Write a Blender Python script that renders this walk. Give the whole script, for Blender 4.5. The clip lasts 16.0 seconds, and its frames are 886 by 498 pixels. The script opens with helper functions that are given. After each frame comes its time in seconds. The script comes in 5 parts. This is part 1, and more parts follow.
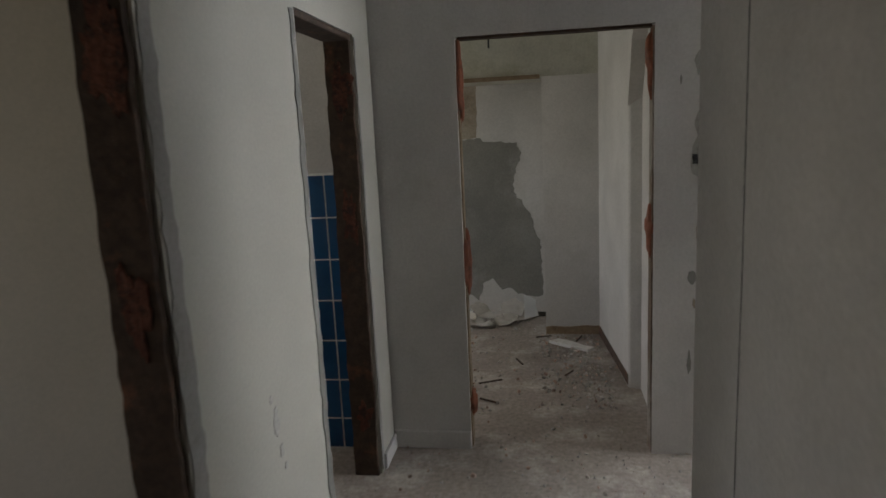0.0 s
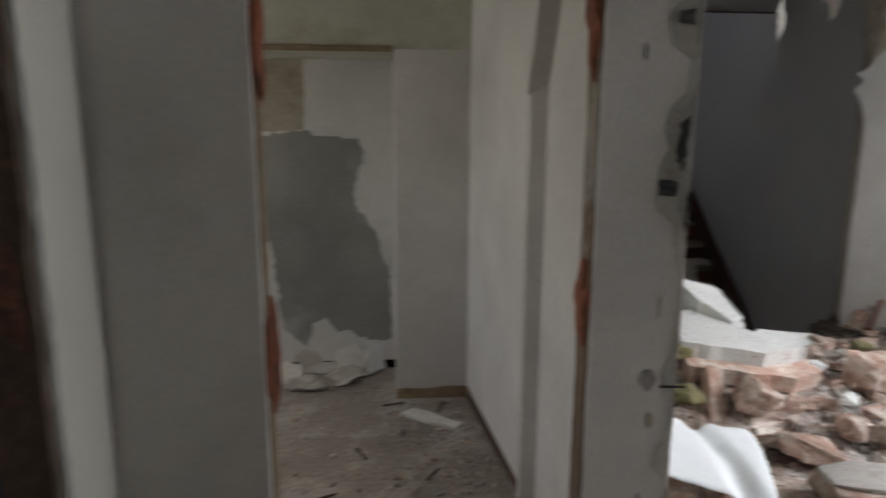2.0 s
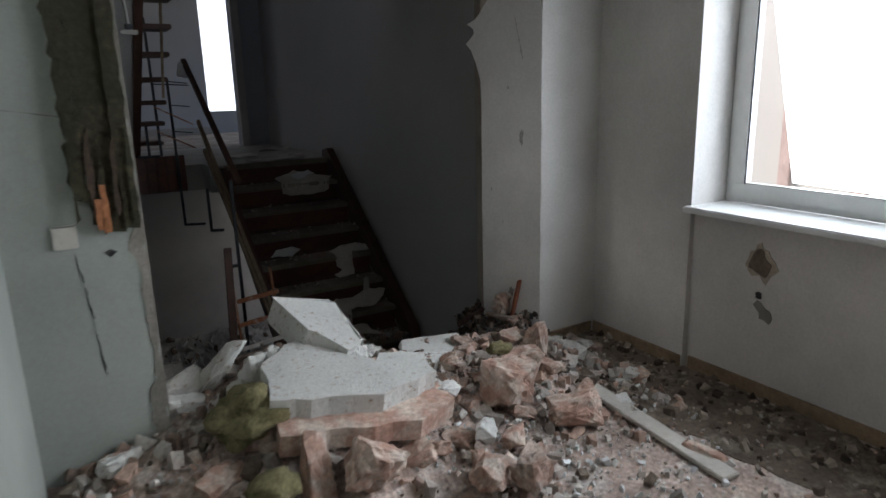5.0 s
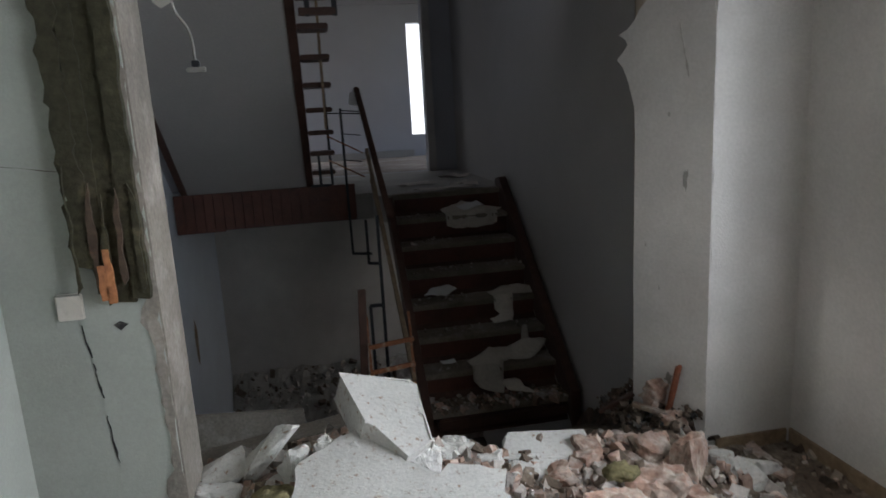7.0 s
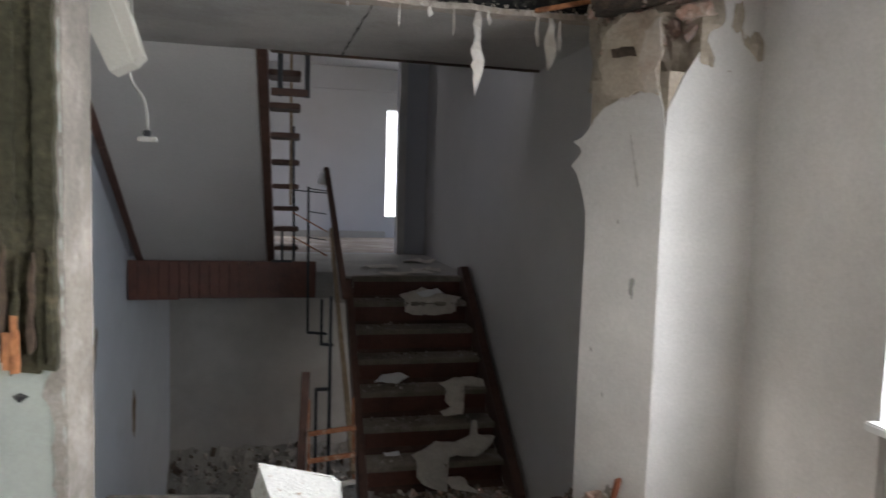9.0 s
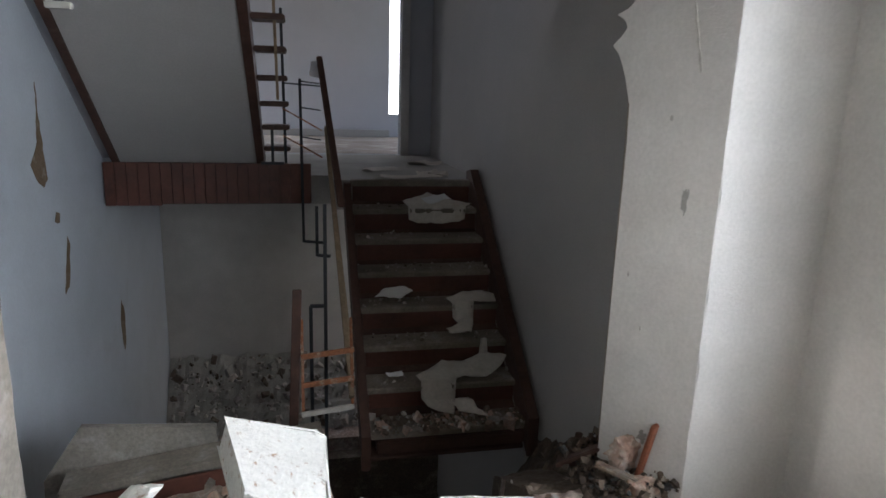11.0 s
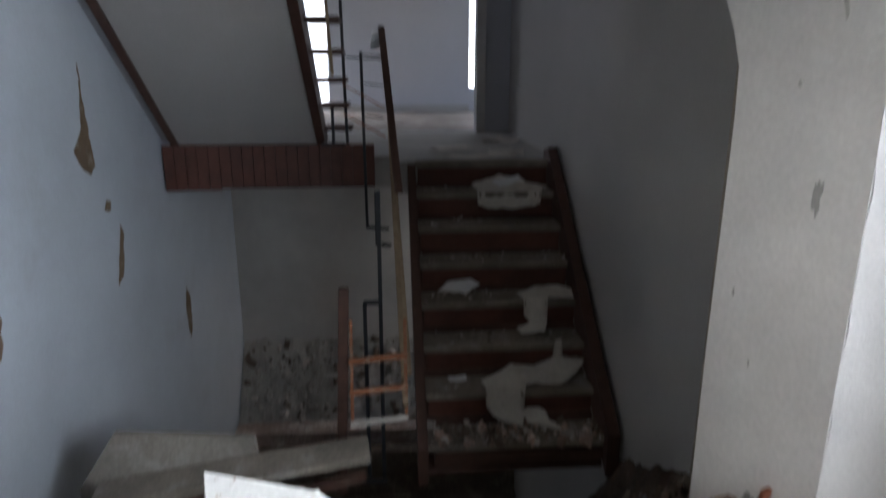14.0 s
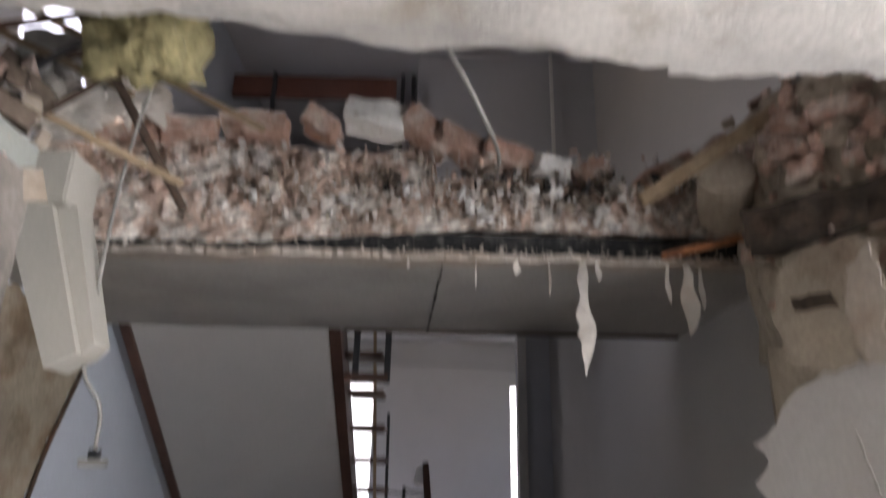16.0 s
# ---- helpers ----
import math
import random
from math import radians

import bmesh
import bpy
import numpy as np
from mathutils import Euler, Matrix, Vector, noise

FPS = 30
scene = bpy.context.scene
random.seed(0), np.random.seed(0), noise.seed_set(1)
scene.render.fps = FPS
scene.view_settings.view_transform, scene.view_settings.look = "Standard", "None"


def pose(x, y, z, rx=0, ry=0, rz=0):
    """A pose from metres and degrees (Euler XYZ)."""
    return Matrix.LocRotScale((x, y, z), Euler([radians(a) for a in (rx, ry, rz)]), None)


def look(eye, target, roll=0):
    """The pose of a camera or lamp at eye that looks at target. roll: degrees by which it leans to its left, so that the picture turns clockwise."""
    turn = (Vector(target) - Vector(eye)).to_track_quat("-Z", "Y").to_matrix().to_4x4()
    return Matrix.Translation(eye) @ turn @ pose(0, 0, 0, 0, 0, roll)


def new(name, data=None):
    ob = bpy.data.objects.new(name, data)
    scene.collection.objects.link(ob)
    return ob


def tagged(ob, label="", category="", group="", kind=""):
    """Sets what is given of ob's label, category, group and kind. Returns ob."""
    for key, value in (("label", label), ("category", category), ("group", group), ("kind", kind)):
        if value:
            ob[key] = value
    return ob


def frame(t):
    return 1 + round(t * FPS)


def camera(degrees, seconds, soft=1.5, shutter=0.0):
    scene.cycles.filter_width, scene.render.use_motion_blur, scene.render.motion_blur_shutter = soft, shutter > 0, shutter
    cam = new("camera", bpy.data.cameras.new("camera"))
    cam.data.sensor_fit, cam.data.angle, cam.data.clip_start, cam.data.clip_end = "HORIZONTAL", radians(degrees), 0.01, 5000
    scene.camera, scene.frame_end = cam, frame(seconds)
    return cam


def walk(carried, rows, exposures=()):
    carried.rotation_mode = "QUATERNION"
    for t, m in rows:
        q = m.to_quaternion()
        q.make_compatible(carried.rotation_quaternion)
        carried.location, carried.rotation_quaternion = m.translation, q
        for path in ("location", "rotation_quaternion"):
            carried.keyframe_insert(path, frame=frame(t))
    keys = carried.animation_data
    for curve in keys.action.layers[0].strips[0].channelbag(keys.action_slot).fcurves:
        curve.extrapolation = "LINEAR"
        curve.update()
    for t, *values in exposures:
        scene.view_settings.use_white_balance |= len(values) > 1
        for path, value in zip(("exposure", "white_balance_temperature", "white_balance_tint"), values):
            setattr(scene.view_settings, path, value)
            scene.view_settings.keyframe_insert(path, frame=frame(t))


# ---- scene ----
EXPOSURES = [(0.0, 1.1, 6500, 12), (0.5, 1.2, 6700, 13), (1.5, 1.42, 6450, 11), (2.0, 1.25, 6500, 13), (2.5, 1.06, 6550, 16), (3.5, 0.78, 6450, 14), (6.0, 0.42, 6150, 9), (6.5, 0.44, 6150, 9), (7.0, 0.8, 6350, 11),
             (7.5, 1.3, 6700, 14), (8.0, 1.6, 6700, 14), (9.0, 1.75, 6600, 13), (11.5, 1.78, 6250, 12), (12.5, 1.78, 6150, 12), (14.0, 1.72, 6150, 12), (15.0, 1.72, 6550, 15), (15.5, 1.72, 6750, 17), (16.0, 1.68, 6800, 19)]
SKY = 0.15
cam = camera(68.3, 16.0, soft=1.5, shutter=0.5)
PATH = [
    (0, (0.807, -0.194, 1.602), (0.489, 1.749, 1.250), -2.81),
    (0.5, (0.755, 0.175, 1.613), (0.502, 2.128, 1.266), -0.98),
    (1, (0.810, 0.612, 1.568), (0.640, 2.571, 1.202), -1.05),
    (1.5, (0.794, 0.946, 1.612), (0.629, 2.901, 1.225), -1.04),
    (2, (0.729, 1.211, 1.604), (0.901, 3.166, 1.216), 0.27),
    (2.5, (0.778, 1.401, 1.575), (1.444, 3.231, 1.119), 1.93),
    (2.6, (0.803, 1.444, 1.557), (1.508, 3.257, 1.091), 1.44),
    (3, (0.920, 1.690, 1.544), (1.720, 3.452, 1.040), 0.55),
    (3.5, (1.029, 1.817, 1.551), (2.049, 3.454, 1.024), -0.86),
    (6, (2.227, 2.480, 1.591), (3.154, 4.192, 1.135), -2.87),
    (6.5, (2.367, 2.602, 1.629), (3.149, 4.385, 1.171), -3.64),
    (7, (2.542, 2.639, 1.616), (2.892, 4.566, 1.211), -3.19),
    (7.5, (2.619, 2.648, 1.624), (2.919, 4.595, 1.278), -2.63),
    (8, (2.629, 2.670, 1.630), (2.914, 4.623, 1.304), -1.35),
    (8.5, (2.641, 2.671, 1.656), (2.944, 4.642, 1.507), -0.16),
    (9, (2.671, 2.660, 1.641), (3.113, 4.605, 1.487), 1.69),
    (9.2, (2.683, 2.654, 1.632), (3.187, 4.579, 1.427), 1.96),
    (11.5, (2.901, 3.421, 1.605), (3.238, 5.315, 1.060), 1.13),
    (12, (3.037, 3.597, 1.591), (3.257, 5.460, 0.895), 0.54),
    (12.5, (3.040, 3.671, 1.574), (3.193, 5.479, 0.733), -0.65),
    (13, (3.050, 3.698, 1.568), (3.164, 5.489, 0.686), -1.22),
    (13.5, (3.023, 3.721, 1.591), (3.129, 5.522, 0.730), -1.18),
    (14, (3.030, 3.681, 1.598), (3.176, 5.602, 1.063), 0.02),
    (14.5, (3.028, 3.666, 1.676), (3.158, 5.658, 1.562), 1.08),
    (15, (3.018, 3.643, 1.708), (3.108, 5.640, 1.771), 0.71),
    (15.2, (3.009, 3.634, 1.723), (3.091, 5.630, 1.825), 0.85),
    (15.5, (3.017, 3.623, 1.747), (3.075, 5.613, 1.931), 0.85),
    (16, (3.004, 3.571, 1.828), (3.023, 5.463, 2.477), 1.20),
]
walk(cam, [(t, look(eye, target, roll)) for t, eye, target, roll in PATH], EXPOSURES)
# ---- light ----
world = bpy.data.worlds.new("sky")
scene.world = world
world.use_nodes = True
wn = world.node_tree.nodes
sky = wn.new("ShaderNodeTexSky")
sky.sky_type, sky.sun_disc = "NISHITA", False
sky.sun_elevation, sky.sun_rotation = radians(50), radians(290)
sky.air_density, sky.dust_density, sky.ozone_density = 1.0, 3.0, 1.0
world.node_tree.links.new(sky.outputs[0], wn["Background"].inputs[0])
wn["Background"].inputs[1].default_value = SKY
sun = new("sun", bpy.data.lights.new("sun", "SUN"))
sun.data.energy, sun.data.angle, sun.data.color = 3.0, radians(15), (1.0, 0.97, 0.92)
sun.matrix_world = look((-30, 11, 38), (0, 0, 0))


def opening_light(x, y, z, toward, w, h, watts, colour=(0.93, 0.97, 1.0)):
    """Daylight of an opening, seen or added, shining into the room."""
    lamp = new("opening_daylight", bpy.data.lights.new("opening_daylight", "AREA"))
    lamp.data.shape, lamp.data.size, lamp.data.size_y = "RECTANGLE", w, h
    lamp.data.energy, lamp.data.color = watts / 8, colour
    lamp.matrix_world = look((x, y, z), toward)
    return lamp


main_window = opening_light(4.985, 3.28, 1.62, (2.5, 3.7, 0.95), 2.2, 1.3, 330, (0.87, 0.94, 1.0))
main_window.data.spread = radians(165)
opening_light(-1.95, 4.1, 1.6, (0.5, 4.1, 0.9), 1.3, 1.2, 44, (0.96, 0.99, 0.92))
opening_light(-1.95, 2.2, 1.7, (0.0, 2.3, 1.4), 0.6, 0.8, 17, (1.0, 0.96, 0.88))
opening_light(-3.05, 0.2, 1.6, (0.0, 0.8, 1.4), 1.2, 1.2, 26, (1.0, 0.94, 0.84))
opening_light(1.45, 14.9, 2.4, (1.9, 10.0, 2.2), 1.0, 1.6, 4)
opening_light(4.65, 14.9, 2.4, (4.3, 10.0, 2.2), 1.0, 1.6, 4)
# added lamp with no known source, brightens the wall under the landing
opening_light(4.45, 10.85, -0.7, (2.0, 10.9, -0.9), 0.65, 1.7, 5)
opening_light(0.9, 6.6, 4.3, (3.0, 6.4, 3.7), 1.2, 1.2, 15, (0.97, 0.96, 1.0))

# ---- materials ----


def material(name, colour, rough=0.85, spots=None, spot_scale=3.0, spot_from=0.55, spot_to=0.7, grain=60.0, grain_amount=0.12, bump=0.15, metal=0.0,
             broad=2.0, broad_amount=0.18, vary=0.0, island=0.0, bump_scale=None):
    """A surface: a base colour with broad and fine variation, stains of another colour, and relief."""
    m = bpy.data.materials.new(name)
    m.use_nodes = True
    t = m.node_tree
    n, l = t.nodes, t.links
    bsdf = n["Principled BSDF"]
    bsdf.inputs["Roughness"].default_value, bsdf.inputs["Metallic"].default_value = rough, metal
    coord = n.new("ShaderNodeTexCoord")
    geo = n.new("ShaderNodeNewGeometry")
    where = geo.outputs["Position"]

    def noise_tex(scale, detail=6.0, rough_=0.6):
        x = n.new("ShaderNodeTexNoise")
        x.inputs["Scale"].default_value, x.inputs["Detail"].default_value, x.inputs["Roughness"].default_value = scale, detail, rough_
        l.new(where, x.inputs["Vector"])
        return x.outputs["Fac"]

    def ramp(fac, lo, hi, a, b):
        x = n.new("ShaderNodeMapRange")
        x.inputs["From Min"].default_value, x.inputs["From Max"].default_value = lo, hi
        x.inputs["To Min"].default_value, x.inputs["To Max"].default_value = a, b
        l.new(fac, x.inputs["Value"])
        return x.outputs["Result"]

    def times(colour_out, fac):
        x = n.new("ShaderNodeMix")
        x.data_type, x.blend_type = "RGBA", "MULTIPLY"
        x.inputs["Factor"].default_value = 1.0
        l.new(colour_out, x.inputs["A"])
        l.new(fac, x.inputs["B"])
        return x.outputs["Result"]

    base = n.new("ShaderNodeRGB")
    base.outputs[0].default_value = (*colour, 1)
    out = base.outputs[0]
    if spots:
        mix = n.new("ShaderNodeMix")
        mix.data_type = "RGBA"
        l.new(ramp(noise_tex(spot_scale, 8.0, 0.65), spot_from, spot_to, 0.0, 1.0), mix.inputs["Factor"])
        l.new(out, mix.inputs["A"])
        mix.inputs["B"].default_value = (*spots, 1)
        out = mix.outputs["Result"]
    out = times(out, ramp(noise_tex(broad), 0.3, 0.7, 1 - broad_amount, 1 + broad_amount * 0.5))
    out = times(out, ramp(noise_tex(grain, 4.0), 0.3, 0.7, 1 - grain_amount, 1 + grain_amount))
    if vary:
        info = n.new("ShaderNodeObjectInfo")
        out = times(out, ramp(info.outputs["Random"], 0, 1, 1 - vary, 1 + vary))
    if island:
        out = times(out, ramp(geo.outputs["Random Per Island"], 0, 1, 1 - island, 1 + island))
    l.new(out, bsdf.inputs["Base Color"])
    if bump:
        b = n.new("ShaderNodeBump")
        b.inputs["Strength"].default_value, b.inputs["Distance"].default_value = bump, 0.01
        l.new(noise_tex(bump_scale or grain, 5.0), b.inputs["Height"])
        l.new(b.outputs[0], bsdf.inputs["Normal"])
    return m


PAINT = material("white_wall_paint", (0.62, 0.597, 0.57), 0.8, (0.47, 0.45, 0.40), 1.6, 0.62, 0.85, 70, 0.07, 0.22, broad=1.3, broad_amount=0.2, bump_scale=110)
PAINT_CREAM = material("cream_wall_paint", (0.45, 0.43, 0.37), 0.8, (0.45, 0.42, 0.35), 1.5, 0.6, 0.85, 80, 0.05, 0.12, broad=0.8, broad_amount=0.14, bump_scale=120)
PAINT_GREY = material("grey_white_wallpaper", (0.49, 0.497, 0.522), 0.85, (0.42, 0.42, 0.43), 1.2, 0.62, 0.9, 70, 0.05, 0.15, broad=0.7, broad_amount=0.1, bump_scale=110)
PAINT_BLUE = material("pale_blue_wallpaper", (0.58, 0.62, 0.68), 0.8, (0.46, 0.48, 0.50), 1.2, 0.6, 0.9, 70, 0.05, 0.15, broad=0.9, broad_amount=0.12, bump_scale=110)
PAINT_DULL = material("dull_grey_paper_and_soffit_shade", (0.43, 0.41, 0.39), 0.85, (0.42, 0.41, 0.40), 1.2, 0.62, 0.9, 70, 0.05, 0.15, broad=0.7, broad_amount=0.1, bump_scale=110)
PAINT_GREEN = material("greenish_wall_paint", (0.355, 0.372, 0.335), 0.8, (0.29, 0.30, 0.25), 1.6, 0.58, 0.85, 80, 0.05, 0.15, broad=1.0, broad_amount=0.2, bump_scale=120)
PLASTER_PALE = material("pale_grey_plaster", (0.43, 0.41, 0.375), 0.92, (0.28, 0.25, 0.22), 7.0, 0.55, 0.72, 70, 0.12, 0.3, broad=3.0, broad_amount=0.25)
DAMP = material("damp_stained_paint", (0.56, 0.55, 0.47), 0.85, (0.30, 0.27, 0.17), 1.3, 0.5, 0.75, 60, 0.08, 0.15, broad=1.1, broad_amount=0.25)
PLASTER = material("bare_grey_plaster", (0.27, 0.26, 0.235), 0.92, (0.42, 0.41, 0.39), 2.2, 0.55, 0.75, 70, 0.1, 0.25, broad=1.4, broad_amount=0.3)
TORN = material("torn_brown_backing", (0.20, 0.135, 0.085), 0.95, (0.33, 0.28, 0.22), 9.0, 0.55, 0.72, 60, 0.2, 0.3)
PLASTER_BROWN = material("bare_brown_plaster", (0.40, 0.34, 0.27), 0.95, (0.25, 0.19, 0.14), 3.0, 0.5, 0.7, 60, 0.15, 0.4, broad=2.0, broad_amount=0.25)
CONCRETE = material("grey_concrete", (0.42, 0.40, 0.37), 0.9, (0.30, 0.28, 0.25), 1.5, 0.5, 0.75, 60, 0.1, 0.2, broad=1.2, broad_amount=0.2)
FLOOR = material("dusty_floor", (0.34, 0.29, 0.25), 0.9, (0.50, 0.46, 0.42), 3.0, 0.5, 0.7, 40, 0.25, 0.35, broad=1.5, broad_amount=0.3)
DIRT = material("brick_dust", (0.42, 0.32, 0.27), 0.95, (0.64, 0.57, 0.52), 5.5, 0.5, 0.64, 45, 0.4, 0.7, broad=3.0, broad_amount=0.4)
DARK_DIRT_VOID = material("dark_dirt_and_void", (0.16, 0.12, 0.09), 0.95, (0.30, 0.26, 0.21), 5.0, 0.52, 0.7, 40, 0.3, 0.6, broad=2.0, broad_amount=0.3)
TILE = material("blue_glazed_tile", (0.012, 0.075, 0.19), 0.12, (0.008, 0.05, 0.14), 3.0, 0.5, 0.7, 20, 0.08, 0.02, vary=0.08)
GROUT = material("pale_grout", (0.74, 0.74, 0.70), 0.9, grain=90, bump=0.2)
WOOD_ROT = material("rotten_brown_wood", (0.075, 0.048, 0.032), 0.9, (0.20, 0.085, 0.045), 7.0, 0.58, 0.72, 30, 0.3, 0.5, broad=4.0, broad_amount=0.35)
WOOD_RED = material("red_brown_stained_wood", (0.13, 0.048, 0.032), 0.55, (0.07, 0.03, 0.022), 3.0, 0.5, 0.7, 30, 0.15, 0.15, broad=2.0, broad_amount=0.25)
WOOD_DARK = material("dark_brown_wood", (0.085, 0.04, 0.027), 0.6, (0.16, 0.11, 0.08), 4.0, 0.6, 0.75, 25, 0.2, 0.2, broad=2.5, broad_amount=0.3)
WOOD_PALE = material("dusty_pale_wood", (0.30, 0.22, 0.14), 0.85, (0.18, 0.12, 0.07), 6.0, 0.5, 0.7, 30, 0.2, 0.3, broad=3.0, broad_amount=0.25)
WOOD_ORANGE = material("fresh_orange_wood", (0.38, 0.15, 0.06), 0.8, (0.22, 0.085, 0.04), 14.0, 0.5, 0.65, 50, 0.25, 0.4, broad=5.0, broad_amount=0.25)
WOOD_BARE = material("weathered_bare_wood", (0.17, 0.115, 0.08), 0.92, (0.34, 0.30, 0.26), 2.6, 0.48, 0.6, 40, 0.25, 0.4, broad=3.0, broad_amount=0.35)
OCHRE = material("bare_ochre_plaster", (0.36, 0.30, 0.22), 0.95, (0.22, 0.15, 0.09), 3.5, 0.46, 0.62, 55, 0.15, 0.35, broad=2.2, broad_amount=0.35)
BEIGE = material("beige_bare_plaster", (0.44, 0.385, 0.33), 0.94, (0.33, 0.26, 0.20), 4.0, 0.5, 0.68, 55, 0.12, 0.35, broad=2.0, broad_amount=0.3)
DARK_PLASTER = material("dark_bare_plaster", (0.25, 0.222, 0.19), 0.95, (0.38, 0.34, 0.30), 3.0, 0.5, 0.66, 55, 0.18, 0.4, broad=2.2, broad_amount=0.35)
FLAKING = material("flaking_ceiling_paint", (0.50, 0.475, 0.43), 0.9, (0.36, 0.32, 0.26), 5.0, 0.5, 0.64, 60, 0.12, 0.35, broad=2.0, broad_amount=0.3)
# dark dirt; also the painted shade of the hollow and slot over the pier
EARTH_AND_HOLLOW = material("dark_earth_and_hollow_shade", (0.075, 0.055, 0.04), 0.97, (0.15, 0.10, 0.07), 9.0, 0.5, 0.66, 50, 0.3, 0.6, broad=4.0, broad_amount=0.4, island=0.4)
FOAM = material("dried_red_brown_foam", (0.27, 0.085, 0.04), 0.75, (0.13, 0.05, 0.03), 12.0, 0.5, 0.65, 50, 0.2, 0.35, broad=6.0, broad_amount=0.3)
TREAD = material("dusty_tread", (0.24, 0.205, 0.165), 0.8, (0.30, 0.27, 0.24), 6.0, 0.52, 0.7, 50, 0.2, 0.2, broad=3.0, broad_amount=0.3)
MOSS = material("mossy_fibre_board", (0.046, 0.040, 0.021), 0.95, (0.105, 0.085, 0.052), 6.0, 0.56, 0.72, 40, 0.35, 0.7, broad=3.5, broad_amount=0.4)
WOOL = material("yellow_mineral_wool", (0.23, 0.20, 0.10), 1.0, (0.20, 0.17, 0.08), 14.0, 0.45, 0.65, 60, 0.35, 0.9, broad=6.0, broad_amount=0.3)
BRICK = material("dusty_red_brick", (0.41, 0.255, 0.195), 0.92, (0.56, 0.47, 0.40), 9.0, 0.44, 0.62, 50, 0.25, 0.5, broad=4.0, broad_amount=0.3, vary=0.18)
BRICK_ISLE = material("broken_brick_pieces", (0.45, 0.31, 0.245), 0.95, (0.58, 0.52, 0.47), 9.0, 0.5, 0.66, 50, 0.25, 0.5, broad=4.0, broad_amount=0.3, island=0.45)
MORTAR = material("pale_mortar_crumbs", (0.47, 0.43, 0.39), 0.95, (0.38, 0.31, 0.27), 8.0, 0.5, 0.7, 50, 0.2, 0.4, island=0.35)
BLOCK = material("white_plaster_block", (0.66, 0.645, 0.61), 0.9, (0.36, 0.25, 0.18), 38.0, 0.58, 0.68, 70, 0.1, 0.5, broad=3.0, broad_amount=0.12)
PAPER = material("white_paper_sheet", (0.74, 0.75, 0.75), 0.6, (0.55, 0.53, 0.5), 4.0, 0.62, 0.8, 50, 0.04, 0.05, broad=2.0, broad_amount=0.08)
PAPER_OLD = material("dirty_wallpaper_scrap", (0.60, 0.56, 0.50), 0.85, (0.40, 0.33, 0.26), 5.0, 0.55, 0.75, 40, 0.1, 0.15, broad=3.0, broad_amount=0.2, vary=0.15)
STEEL = material("black_painted_steel", (0.018, 0.02, 0.024), 0.45, (0.08, 0.045, 0.03), 9.0, 0.62, 0.75, 40, 0.2, 0.1)
RUST = material("rusty_steel", (0.28, 0.11, 0.05), 0.85, (0.42, 0.33, 0.25), 12.0, 0.5, 0.65, 60, 0.3, 0.3)
PVC = material("white_window_frame", (0.75, 0.75, 0.73), 0.35, (0.6, 0.58, 0.53), 4.0, 0.6, 0.8, 30, 0.03, 0.02)
# near-black for dirt, cracks and holes; also paints the shade in the slab gap
BLACK_DIRT_SHADE = material("black_dirt_and_shade", (0.02, 0.02, 0.02), 0.9, (0.12, 0.11, 0.1), 15.0, 0.5, 0.65, 60, 0.3, 0.5)
CABLE = material("grey_cable", (0.26, 0.25, 0.225), 0.6, grain=20, bump=0)
FACADE = material("pale_render_facade", (0.80, 0.76, 0.72), 0.9, (0.7, 0.64, 0.58), 0.6, 0.5, 0.8, 20, 0.05, 0.1, broad=0.3, broad_amount=0.1)
# red trim bleached towards white, outdoor glare put into the colour
FACADE_TRIM = material("glare_paled_red_trim", (0.72, 0.55, 0.50), 0.9, grain=15, bump=0.1)
ROOF = material("roof_tiles", (0.25, 0.12, 0.09), 0.9, grain=8, bump=0.2)
GRASS = material("rough_ground", (0.12, 0.12, 0.06), 0.95, (0.2, 0.17, 0.12), 0.7, 0.5, 0.7, 5, 0.3, 0.3)
WHITE_SKY = bpy.data.materials.new("overcast_sky_backdrop")
WHITE_SKY.use_nodes = True
wb = WHITE_SKY.node_tree.nodes["Principled BSDF"]
wb.inputs["Emission Color"].default_value, wb.inputs["Emission Strength"].default_value = (0.93, 0.96, 1.0, 1), 0.9
GLASS = bpy.data.materials.new("window_glass")
GLASS.use_nodes = True
gb = GLASS.node_tree.nodes["Principled BSDF"]
gb.inputs["Transmission Weight"].default_value, gb.inputs["Roughness"].default_value, gb.inputs["IOR"].default_value = 1.0, 0.0, 1.01

# ---- helpers of this scene ----


def link(name, bm, mat, parent=None, label="", smooth=False):
    bm.normal_update()
    bmesh.ops.recalc_face_normals(bm, faces=bm.faces)
    me = bpy.data.meshes.new(name)
    bm.to_mesh(me)
    bm.free()
    for mm in (mat if isinstance(mat, (list, tuple)) else [mat]):
        me.materials.append(mm)
    if smooth:
        for p in me.polygons:
            p.use_smooth = True
    ob = new(name, me)
    if parent:
        ob.parent = parent
        ob.matrix_parent_inverse = parent.matrix_world.inverted()
    if label:
        ob["label"] = label
    return ob


def part(name, bm, mat, parent, label="", smooth=False):
    return link(name, bm, mat, parent, label, smooth)


def thing(name, label, category, at=(0, 0, 0), group="", kind=""):
    """An empty at a thing's base, that carries its parts."""
    e = new(name)
    e.empty_display_size = 0.1
    e.location = at
    bpy.context.view_layer.update()
    return tagged(e, label, category, group, kind)


